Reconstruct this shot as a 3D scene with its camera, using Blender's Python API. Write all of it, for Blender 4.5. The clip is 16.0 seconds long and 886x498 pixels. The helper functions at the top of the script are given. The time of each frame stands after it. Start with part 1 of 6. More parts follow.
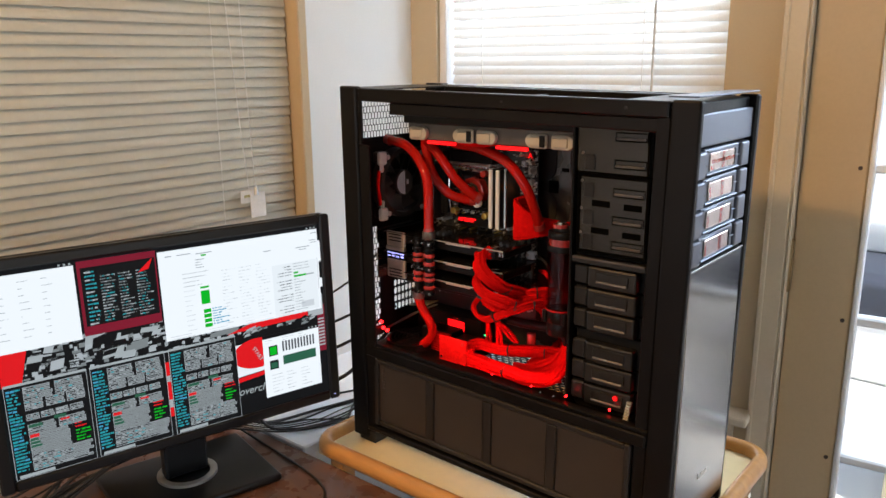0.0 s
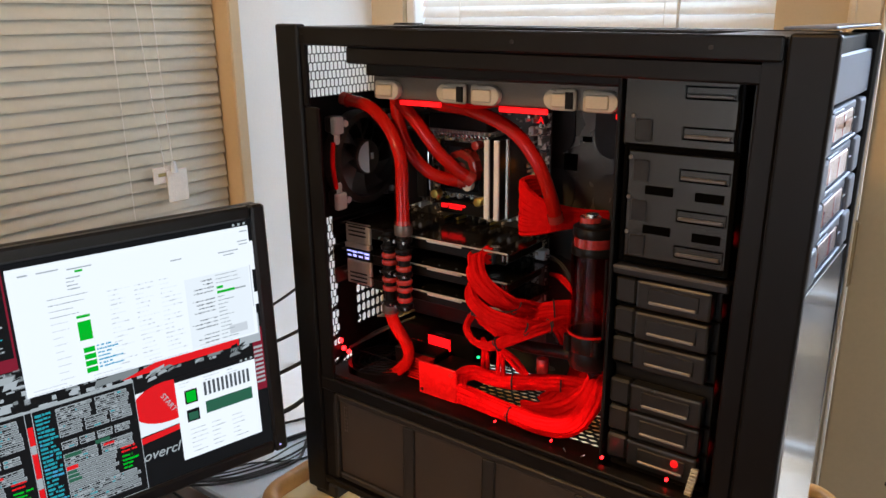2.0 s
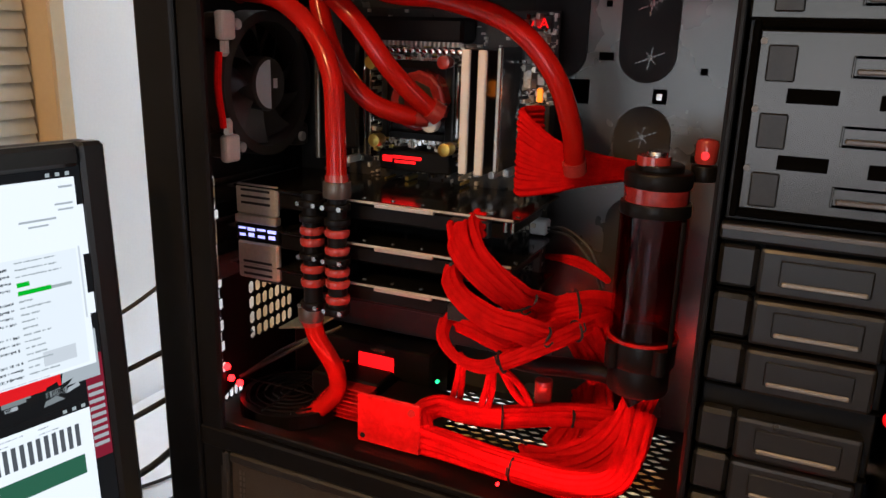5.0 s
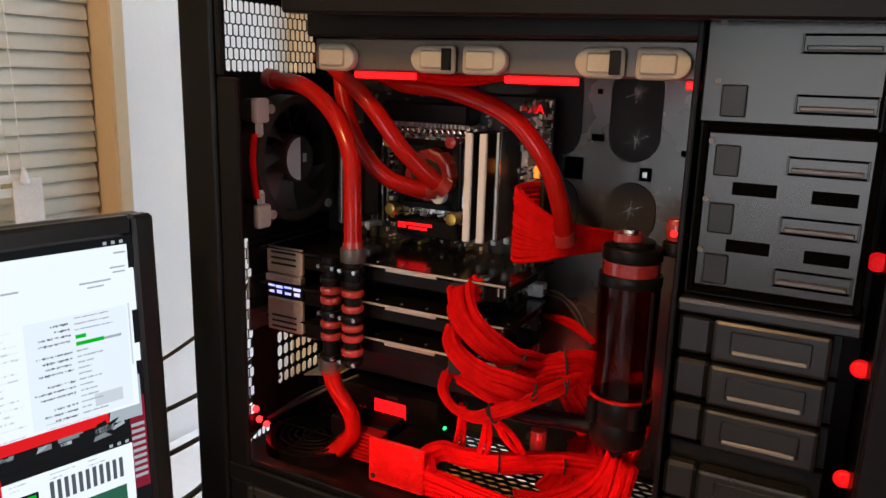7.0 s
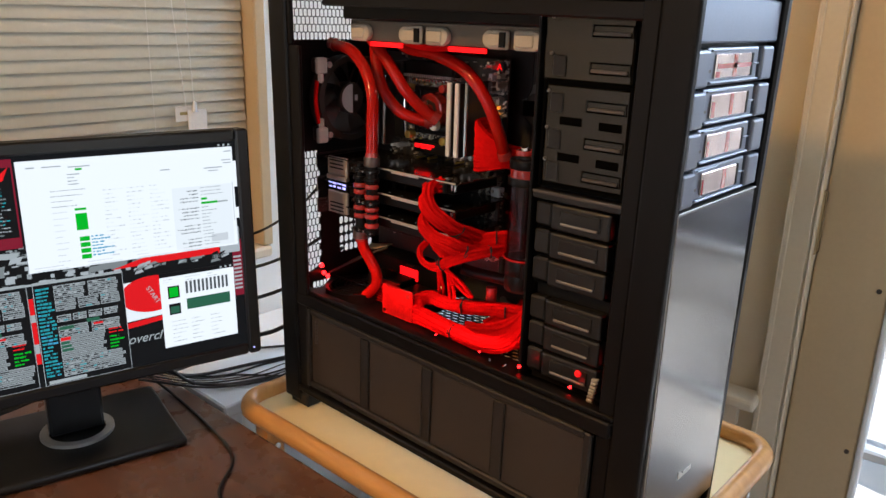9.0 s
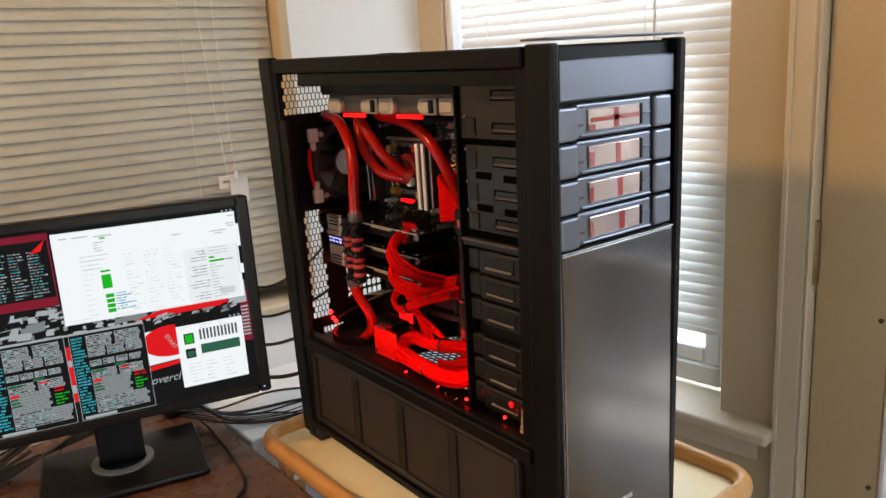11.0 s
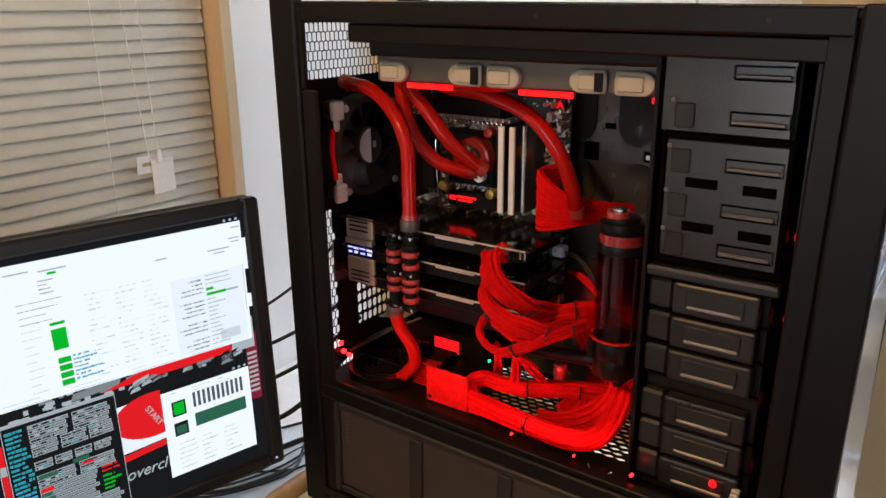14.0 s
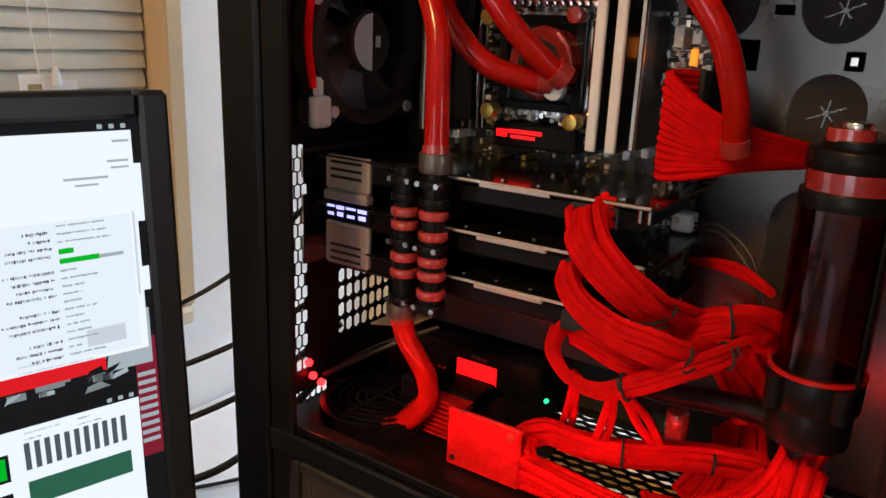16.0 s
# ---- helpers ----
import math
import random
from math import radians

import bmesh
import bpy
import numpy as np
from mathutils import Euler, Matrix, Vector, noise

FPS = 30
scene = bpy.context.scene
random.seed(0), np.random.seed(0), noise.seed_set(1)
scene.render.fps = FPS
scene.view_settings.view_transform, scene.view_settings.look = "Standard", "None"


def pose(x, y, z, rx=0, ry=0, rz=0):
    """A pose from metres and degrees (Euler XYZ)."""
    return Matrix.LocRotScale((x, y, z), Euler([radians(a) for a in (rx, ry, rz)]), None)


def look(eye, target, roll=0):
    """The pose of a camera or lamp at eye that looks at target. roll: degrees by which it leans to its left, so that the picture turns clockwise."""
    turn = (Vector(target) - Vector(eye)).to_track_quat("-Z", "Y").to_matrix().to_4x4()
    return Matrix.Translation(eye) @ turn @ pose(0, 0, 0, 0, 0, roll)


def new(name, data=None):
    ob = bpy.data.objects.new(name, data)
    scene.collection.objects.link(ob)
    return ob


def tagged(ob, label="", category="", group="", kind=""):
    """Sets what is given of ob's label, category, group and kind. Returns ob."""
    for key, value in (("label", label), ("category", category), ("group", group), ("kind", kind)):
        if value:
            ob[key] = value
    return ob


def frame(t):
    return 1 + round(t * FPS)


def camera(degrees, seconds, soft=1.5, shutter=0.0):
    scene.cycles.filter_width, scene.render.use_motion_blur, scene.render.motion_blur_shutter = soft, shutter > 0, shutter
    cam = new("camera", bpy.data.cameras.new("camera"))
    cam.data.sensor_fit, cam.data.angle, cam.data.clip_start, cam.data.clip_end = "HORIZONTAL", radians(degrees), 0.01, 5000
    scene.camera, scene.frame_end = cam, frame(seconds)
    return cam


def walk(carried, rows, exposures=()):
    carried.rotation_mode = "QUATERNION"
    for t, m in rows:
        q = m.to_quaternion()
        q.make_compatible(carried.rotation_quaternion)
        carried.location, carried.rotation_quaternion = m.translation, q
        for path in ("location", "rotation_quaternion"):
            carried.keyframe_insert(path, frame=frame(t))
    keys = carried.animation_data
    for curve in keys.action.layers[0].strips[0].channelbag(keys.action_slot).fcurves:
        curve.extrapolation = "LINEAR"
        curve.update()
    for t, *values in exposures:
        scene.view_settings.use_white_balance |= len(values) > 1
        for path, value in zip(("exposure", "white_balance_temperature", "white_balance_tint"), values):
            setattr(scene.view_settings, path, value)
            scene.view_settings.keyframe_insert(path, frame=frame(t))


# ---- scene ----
cam = camera(59.9, 16.0)
PATH = [
    (0, (0.377, -0.956, 1.444), (-0.859, 0.544, 0.97), -0.5),
    (0.5, (0.284, -0.905, 1.432), (-0.849, 0.647, 0.876), 0.2),
    (1, (0.239, -0.798, 1.421), (-0.95, 0.72, 0.892), 0.4),
    (1.5, (0.178, -0.692, 1.413), (-1.052, 0.777, 0.839), -0.8),
    (2, (0.123, -0.692, 1.408), (-1.011, 0.853, 0.834), -0.6),
    (2.5, (0.09, -0.774, 1.405), (-0.859, 0.874, 0.787), -0.6),
    (3, (0.037, -0.737, 1.381), (-0.881, 0.919, 0.738), 1.5),
    (3.5, (-0.051, -0.589, 1.354), (-1.046, 1.029, 0.727), -0.4),
    (4, (-0.128, -0.504, 1.32), (-1.017, 1.193, 0.744), -0.7),
    (4.2, (-0.149, -0.485, 1.296), (-0.968, 1.247, 0.722), 0.3),
    (6.3, (-0.161, -0.475, 1.263), (-0.94, 1.306, 0.792), 2.6),
    (6.5, (-0.151, -0.477, 1.275), (-0.998, 1.277, 0.819), 2.2),
    (7, (-0.092, -0.524, 1.312), (-0.998, 1.203, 0.868), 1.8),
    (7.5, (0.059, -0.692, 1.357), (-0.86, 1.019, 0.881), 0.4),
    (8, (0.178, -0.81, 1.389), (-0.832, 0.85, 0.915), 0.9),
    (8.5, (0.242, -0.77, 1.382), (-0.973, 0.741, 0.892), 1.4),
    (9, (0.325, -0.692, 1.352), (-0.95, 0.733, 0.766), 1.6),
    (9.2, (0.352, -0.68, 1.353), (-0.906, 0.759, 0.762), 0.7),
    (11.3, (0.591, -0.577, 1.383), (-0.962, 0.596, 0.919), -3.7),
    (11.5, (0.6, -0.582, 1.384), (-0.937, 0.61, 0.92), -3.6),
    (12, (0.613, -0.59, 1.386), (-0.917, 0.612, 0.918), -3.8),
    (12.5, (0.592, -0.604, 1.386), (-0.908, 0.617, 0.877), -4.2),
    (13, (0.47, -0.649, 1.392), (-0.944, 0.647, 0.826), -4.3),
    (13.5, (0.239, -0.683, 1.4), (-0.966, 0.805, 0.824), -2.0),
    (14, (0.055, -0.64, 1.395), (-1.053, 0.912, 0.79), -0.5),
    (14.4, (-0.056, -0.534, 1.356), (-1.249, 0.968, 0.792), -1.3),
    (14.5, (-0.092, -0.508, 1.336), (-1.229, 1.041, 0.783), -0.3),
    (15, (-0.165, -0.403, 1.289), (-1.296, 1.142, 0.712), 0.4),
    (15.5, (-0.189, -0.377, 1.247), (-1.307, 1.201, 0.737), 0.7),
    (16, (-0.192, -0.374, 1.23), (-1.269, 1.222, 0.688), 2.4),
]
walk(cam, [(t, look(eye, target, roll)) for t, eye, target, roll in PATH], [(0, 0.8, 6150, 10), (1, 0.84, 6000, 10), (8, 0.84, 5950, 10), (9.2, 0.84, 6050, 10), (11.3, 0.76, 6450, 10), (13, 0.78, 6400, 10), (14, 0.84, 6000, 10), (16, 0.80, 6000, 10)])

# ---- light ----
world = bpy.data.worlds.new("sky")
scene.world = world
world.use_nodes = True
_wn = world.node_tree.nodes
_sky = _wn.new("ShaderNodeTexSky")
_sky.sky_type = "NISHITA"
_sky.sun_disc = False
_sky.sun_elevation, _sky.sun_rotation = radians(45), radians(100)
world.node_tree.links.new(_sky.outputs[0], _wn["Background"].inputs[0])
_wn["Background"].inputs[1].default_value = 0.15

RED_LIGHT = (1.0, 0.02, 0.012)


def sun_lamp():
    d = bpy.data.lights.new("sun", "SUN")
    d.energy, d.angle, d.color = 5.0, radians(0.6), (1.0, 0.95, 0.88)
    ob = new("sun", d)
    ob.matrix_world = look((6, -1.0, 6), (0, 0, 0))
    # comes from over the roof, so that the patio beyond the door is in full sun


def area(name, eye, target, sx, sy, watts, color):
    d = bpy.data.lights.new(name, "AREA")
    d.shape, d.size, d.size_y, d.energy, d.color = "RECTANGLE", sx, sy, watts, color
    ob = new(name, d)
    ob.matrix_world = look(eye, target)
    return ob


sun_lamp()
area("door_daylight", (0.50, 1.05, 1.75), (0.20, -1.2, 0.6), 0.7, 0.6, 9, (0.76, 0.88, 1.0))
area("window_daylight", (-0.58, 1.15, 1.45), (-0.56, 0.2, 1.15), 0.9, 1.8, 26, (0.80, 0.90, 1.0))
area("rear_window_daylight", (-0.1, -3.36, 1.15), (-0.1, 0.0, 1.15), 1.4, 1.1, 3.3, (0.95, 0.97, 1.0))
# fill from the unseen right side, added to lift the whole room
area("right_fill_light", (3.3, -0.6, 1.5), (-1.0, -0.1, 1.0), 1.8, 1.4, 2.3, (0.80, 0.90, 1.0))
area("ceiling_lamp_light", (-0.55, -1.65, 2.38), (-0.15, -0.2, 1.0), 0.22, 0.22, 18.0, (1.0, 0.53, 0.17))


# ---- materials ----
def mat(name, color, rough=0.5, metal=0.0, vary=0.12, scale=30.0, fine=400.0, bump=0.0, emit=0.0, trans=0.0, coat=0.0, stretch=None, spec=0.5, rvary=0.2):
    m = bpy.data.materials.new(name)
    m.use_nodes = True
    nt, n = m.node_tree, m.node_tree.nodes
    b = n["Principled BSDF"]
    b.inputs["Roughness"].default_value, b.inputs["Metallic"].default_value = rough, metal
    b.inputs["Base Color"].default_value = (*color, 1)
    b.inputs["Specular IOR Level"].default_value = spec
    if trans:
        b.inputs["Transmission Weight"].default_value = trans
    if coat:
        b.inputs["Coat Weight"].default_value, b.inputs["Coat Roughness"].default_value = coat, 0.08
    if emit:
        b.inputs["Emission Color"].default_value, b.inputs["Emission Strength"].default_value = (*color, 1), emit * 0.5
        return m
    tc = n.new("ShaderNodeTexCoord")
    src = tc.outputs["Object"]
    if stretch:
        mp = n.new("ShaderNodeMapping")
        mp.inputs["Scale"].default_value = stretch
        nt.links.new(src, mp.inputs[0])
        src = mp.outputs[0]
    coarse, grain = n.new("ShaderNodeTexNoise"), n.new("ShaderNodeTexNoise")
    for t, s, det in ((coarse, scale, 4), (grain, fine, 3)):
        t.inputs["Scale"].default_value, t.inputs["Detail"].default_value = s, det
        nt.links.new(src, t.inputs["Vector"])
    add = n.new("ShaderNodeMath")
    add.operation = "ADD"
    nt.links.new(coarse.outputs[0], add.inputs[0])
    nt.links.new(grain.outputs[0], add.inputs[1])
    ramp = n.new("ShaderNodeMapRange")
    ramp.inputs[1].default_value, ramp.inputs[2].default_value = 0.6, 1.4
    ramp.inputs[3].default_value, ramp.inputs[4].default_value = 1 - vary, 1 + vary
    nt.links.new(add.outputs[0], ramp.inputs[0])
    mix = n.new("ShaderNodeVectorMath")
    mix.operation = "SCALE"
    mix.inputs[0].default_value = color
    nt.links.new(ramp.outputs[0], mix.inputs["Scale"])
    nt.links.new(mix.outputs[0], b.inputs["Base Color"])
    rr = n.new("ShaderNodeMapRange")
    rr.inputs[3].default_value, rr.inputs[4].default_value = max(0.02, rough * (1 - rvary)), min(1, rough * (1 + rvary))
    nt.links.new(coarse.outputs[0], rr.inputs[0])
    nt.links.new(rr.outputs[0], b.inputs["Roughness"])
    if bump:
        bp = n.new("ShaderNodeBump")
        bp.inputs["Strength"].default_value, bp.inputs["Distance"].default_value = bump, 0.001
        nt.links.new(grain.outputs[0], bp.inputs["Height"])
        nt.links.new(bp.outputs[0], b.inputs["Normal"])
    return m


def slat_mat(name, color, through_light):
    """Thin vinyl that lets some light through."""
    m = mat(name, color, 0.45, vary=0.05, scale=6, fine=90)
    nt, n = m.node_tree, m.node_tree.nodes
    tr, mx = n.new("ShaderNodeBsdfTranslucent"), n.new("ShaderNodeMixShader")
    tr.inputs[0].default_value = (*color, 1)
    mx.inputs[0].default_value = through_light
    nt.links.new(n["Principled BSDF"].outputs[0], mx.inputs[1])
    nt.links.new(tr.outputs[0], mx.inputs[2])
    nt.links.new(mx.outputs[0], n["Material Output"].inputs[0])
    return m


def glass_mat(name, tint=(1, 1, 1), share=0.08):
    """A thin clear pane: mostly see-through, a little mirror."""
    m = bpy.data.materials.new(name)
    m.use_nodes = True
    nt, n = m.node_tree, m.node_tree.nodes
    n.remove(n["Principled BSDF"])
    t, g, mx = n.new("ShaderNodeBsdfTransparent"), n.new("ShaderNodeBsdfGlossy"), n.new("ShaderNodeMixShader")
    t.inputs[0].default_value = (*tint, 1)
    g.inputs["Roughness"].default_value = 0.03
    mx.inputs[0].default_value = share
    nt.links.new(t.outputs[0], mx.inputs[1])
    nt.links.new(g.outputs[0], mx.inputs[2])
    nt.links.new(mx.outputs[0], n["Material Output"].inputs[0])
    return m


def wood_mat(name, c1, c2, rough, scale, coat=0.0, axis=(1, 8, 8)):
    m = mat(name, c1, rough, vary=0.1, coat=coat)
    nt, n = m.node_tree, m.node_tree.nodes
    b = n["Principled BSDF"]
    tc, mp, nz, cr = n.new("ShaderNodeTexCoord"), n.new("ShaderNodeMapping"), n.new("ShaderNodeTexNoise"), n.new("ShaderNodeValToRGB")
    mp.inputs["Scale"].default_value = axis
    nz.inputs["Scale"].default_value, nz.inputs["Detail"].default_value, nz.inputs["Distortion"].default_value = scale, 6, 0.8
    cr.color_ramp.elements[0].position, cr.color_ramp.elements[1].position = 0.3, 0.72
    cr.color_ramp.elements[0].color, cr.color_ramp.elements[1].color = (*c2, 1), (*c1, 1)
    nt.links.new(tc.outputs["Object"], mp.inputs[0])
    nt.links.new(mp.outputs[0], nz.inputs["Vector"])
    nt.links.new(nz.outputs[0], cr.inputs[0])
    nt.links.new(cr.outputs[0], b.inputs["Base Color"])
    return m


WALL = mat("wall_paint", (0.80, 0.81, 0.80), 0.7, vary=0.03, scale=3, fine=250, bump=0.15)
# neutral cream paint, with the lamp's orange tint put into the colour
WALLB = mat("back_wall_lamp_tinted", (0.54, 0.455, 0.315), 0.7, vary=0.03, scale=3, fine=250, bump=0.15)
TRIM = mat("trim_paint", (0.64, 0.565, 0.43), 0.45, vary=0.04, scale=5, fine=120)
DOORP = mat("door_paint", (0.54, 0.415, 0.25), 0.4, vary=0.04, scale=5, fine=120)
VINYL = mat("window_vinyl", (0.82, 0.83, 0.83), 0.35, vary=0.03)
CEIL = mat("ceiling_paint", (0.8, 0.79, 0.76), 0.8, vary=0.03, scale=4, fine=200, bump=0.3)
CARPET = mat("carpet", (0.30, 0.25, 0.20), 0.95, vary=0.25, scale=20, fine=500, bump=0.8)
# side slats are white too; dim, warm room light is put into their colour
SLAT_L = slat_mat("blind_slats_side_warm_tinted", (0.62, 0.59, 0.48), 0.12)
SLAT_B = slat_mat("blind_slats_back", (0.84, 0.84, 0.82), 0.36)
CORD = mat("blind_cord", (0.78, 0.76, 0.70), 0.8)
GLASS = glass_mat("window_glass")
BRASS = mat("aged_brass", (0.30, 0.22, 0.12), 0.4, 0.9, vary=0.3)
DARK = mat("dark_screw", (0.06, 0.04, 0.03), 0.5)
PAPER = mat("paper_tag", (0.78, 0.74, 0.68), 0.8)
BLACKM = mat("black_plastic", (0.0062, 0.0056, 0.0058), 0.36, spec=0.17, vary=0.15, scale=12, fine=600, bump=0.08)
BLACKS = mat("black_satin_steel", (0.007, 0.0068, 0.0068), 0.34, spec=0.2, vary=0.12, scale=14, fine=900, bump=0.05)
TRAYM = mat("tray_painted_steel", (0.118, 0.115, 0.110), 0.27, 0.7, vary=0.1, scale=14, fine=900, bump=0.05)
BAYM = mat("bay_plastic", (0.0135, 0.013, 0.0128), 0.30, 0.1, vary=0.1, scale=20, fine=900, bump=0.06, spec=0.6)
BAYSTEEL = mat("bay_satin_steel", (0.066, 0.062, 0.058), 0.22, 0.85, vary=0.1, scale=16, fine=900, bump=0.05)
HOLE = mat("dark_opening", (0.0025, 0.0024, 0.0024), 0.9, spec=0.0)
RUBBER = mat("rubber", (0.010, 0.010, 0.010), 0.7, vary=0.2)
BRUSH = mat("brushed_black_aluminium", (0.245, 0.24, 0.238), 0.17, 1.0, vary=0.018, scale=6, fine=90, stretch=(1, 40, 0.5), rvary=0.04)
_n = BRUSH.node_tree.nodes
_dir = _n.new("ShaderNodeCombineXYZ")
_dir.inputs[1].default_value = 1.0
BRUSH.node_tree.links.new(_dir.outputs[0], _n["Principled BSDF"].inputs["Tangent"])
_n["Principled BSDF"].inputs["Anisotropic"].default_value = 0.75
BEZEL = mat("bay_bezel_grey", (0.23, 0.25, 0.30), 0.42, 0.85, vary=0.06, scale=15, fine=500)
EDGE = mat("bare_edge", (0.34, 0.33, 0.32), 0.35, 0.9)
BAYWIN = mat("bay_window_acrylic", (0.64, 0.52, 0.49), 0.24, 0.85, vary=0.25, scale=18, fine=40)
# mottled brown here is the desk's reflection, put into the filter colour
FILTER = mat("desk_reflecting_filter_mesh", (0.030, 0.0195, 0.0125), 0.6, vary=0.35, scale=9, fine=1500, bump=0.6)
FANCORNER = mat("fan_corner_rubber", (0.52, 0.53, 0.48), 0.5, vary=0.08)
DOORB = mat("lower_door_plastic", (0.013, 0.010, 0.0085), 0.5, vary=0.2, scale=12, fine=600)
PALE_METAL = mat("zinc_screw", (0.62, 0.59, 0.55), 0.4, 0.35)
BLOCKRED = mat("smoky_red_acrylic", (0.26, 0.022, 0.022), 0.12, vary=0.35, scale=60, fine=200, coat=0.6)
PULL = mat("dull_nickel_pull", (0.30, 0.275, 0.25), 0.38, 0.6, vary=0.15, scale=20)
GOLD = mat("brass_screw", (0.62, 0.47, 0.12), 0.3, 0.8)
FANM = mat("fan_grey_plastic", (0.030, 0.026, 0.023), 0.36, vary=0.15)
CLIPM = mat("cream_latch_plastic", (0.46, 0.41, 0.33), 0.5, vary=0.08)
RAIL = mat("grey_rail_steel", (0.13, 0.115, 0.105), 0.35, 0.6, vary=0.1)
STEEL = mat("bright_steel", (0.62, 0.6, 0.57), 0.25, 1.0, vary=0.15)
CHROME = mat("chrome", (0.8, 0.78, 0.76), 0.1, 1.0, vary=0.1)
BRACKET = mat("nickel_bracket", (0.60, 0.54, 0.48), 0.34, 0.6, vary=0.15, scale=20)
PCB = mat("black_circuit_board", (0.028, 0.027, 0.026), 0.35, vary=0.4, scale=60, fine=900)
CHIP = mat("chip_package", (0.02, 0.02, 0.022), 0.4)
SOLDER = mat("solder_silver", (0.66, 0.64, 0.58), 0.30, 0.45, vary=0.3)
CREAM = mat("cream_cap", (0.72, 0.62, 0.35), 0.45)
WHITEP = mat("white_plastic", (0.70, 0.75, 0.79), 0.4, vary=0.04)
TUBE = mat("red_coolant_tube", (0.40, 0.007, 0.003), 0.13, spec=0.30, vary=0.10, scale=25, fine=120, coat=0.0)
FIT_RED = mat("red_translucent_fitting", (0.36, 0.035, 0.03), 0.12, vary=0.15, coat=0.5)
COOLANT = glass_mat("clear_red_coolant", (0.66, 0.16, 0.15), 0.02)
RES_GLASS = glass_mat("reservoir_glass", (0.86, 0.45, 0.44), 0.04)
ACRYL = mat("red_acrylic_block", (0.50, 0.010, 0.008), 0.14, vary=0.4, scale=40, fine=150, coat=0.2)
SLEEVE = mat("red_braided_sleeve", (0.65, 0.006, 0.005), 0.8, spec=0.0, vary=0.2, scale=120, fine=1600, bump=0.5)
LACE = mat("cable_lace", (0.02, 0.015, 0.015), 0.7)
MAPLE = wood_mat("maple_rail", (0.70, 0.35, 0.10), (0.56, 0.26, 0.07), 0.38, 6, coat=0.12)
# near-white trolley top; the lamp's yellow light is put into its colour
LAMPLIT_TOP = mat("lamplit_laminate", (0.91, 0.74, 0.41), 0.35, vary=0.04, scale=8, fine=60)
# white laminate with the window's bluish daylight put into its colour
LAMINATE = mat("daylight_tinted_white_laminate", (0.75, 0.80, 0.85), 0.35, vary=0.04, scale=8, fine=60)
DESKW = wood_mat("dark_desk_veneer", (0.140, 0.066, 0.042), (0.098, 0.047, 0.031), 0.28, 5, coat=0.2, axis=(1, 7, 7))
MONP = mat("monitor_black_plastic", (0.0065, 0.0065, 0.007), 0.33, spec=0.35, vary=0.1, scale=20, fine=700)
SILVER = mat("stand_ring_silver", (0.5, 0.49, 0.47), 0.3, 0.7)
CABLE = mat("black_cable", (0.012, 0.011, 0.011), 0.5)
CONC = mat("patio_concrete", (0.70, 0.69, 0.66), 0.85, vary=0.12, scale=2, fine=60, bump=0.3)
STUCCO = mat("white_stucco", (0.84, 0.83, 0.80), 0.85, vary=0.06, scale=2, fine=120, bump=0.4)
NAVY = mat("dark_cushion_cloth", (0.05, 0.06, 0.085), 0.8, vary=0.2)
TAN = mat("tan_cabinet_paint", (0.62, 0.52, 0.36), 0.6)
LED_RED = mat("red_led_strip", (1.0, 0.004, 0.006), emit=1.4)
LED_HOT = mat("red_led_lens", (1.0, 0.006, 0.006), emit=14.0)
LED_GLOW = mat("dim_red_glow", (1.0, 0.004, 0.006), emit=0.55)
LED_SOFT = mat("red_lit_logo", (1.0, 0.005, 0.006), emit=1.8)
LED_AMBER = mat("amber_led", (1.0, 0.24, 0.015), emit=1.5)
LED_GREEN = mat("green_led", (0.05, 1.0, 0.25), emit=2.5)
LED_BLUE = mat("blue_white_logo_light", (0.42, 0.42, 1.0), emit=1.8)
S_WHITE = mat("screen_white", (0.93, 0.965, 0.975), emit=0.68)
S_LGREY = mat("screen_pale_grey", (0.50, 0.55, 0.55), emit=0.52)
S_INK = mat("screen_ink", (0.095, 0.105, 0.115), emit=0.6)
S_PALE = mat("screen_pale_ground", (0.89, 0.935, 0.945), emit=0.65)
S_FAINT = mat("screen_faint_grey", (0.76, 0.80, 0.82), emit=0.56)
S_GREY = mat("screen_grey", (0.46, 0.50, 0.51), emit=0.62)
S_MID = mat("screen_middle_grey", (0.24, 0.265, 0.265), emit=0.6)
S_DARK = mat("screen_dark", (0.004, 0.0045, 0.005), emit=1.0)
S_TEAL = mat("screen_teal", (0.03, 0.32, 0.36), emit=0.7)
S_RED = mat("screen_red", (0.85, 0.010, 0.014), emit=0.6)
S_MAROON = mat("screen_maroon", (0.16, 0.008, 0.02), emit=0.9)
S_GREEN = mat("screen_green", (0.012, 0.62, 0.02), emit=0.52)
S_DGREEN = mat("screen_dark_green", (0.02, 0.09, 0.05), emit=0.9)
S_CYAN = mat("screen_cyan", (0.08, 0.40, 0.62), emit=0.6)
for _m in (LED_RED, LED_SOFT, S_WHITE):
    _m.node_tree.nodes["Principled BSDF"].inputs["Roughness"].default_value = 0.3

# a lit panel shows its own light; the panel itself is near black
for _m in (S_WHITE, S_PALE, S_FAINT, S_LGREY, S_GREY, S_MID, S_INK, S_DARK, S_TEAL, S_RED, S_MAROON, S_GREEN, S_DGREEN, S_CYAN):
    _b = _m.node_tree.nodes["Principled BSDF"]
    _b.inputs["Base Color"].default_value = (0.008, 0.008, 0.009, 1)
    _b.inputs["Specular IOR Level"].default_value = 0.03
    _b.inputs["Emission Strength"].default_value *= 1.65


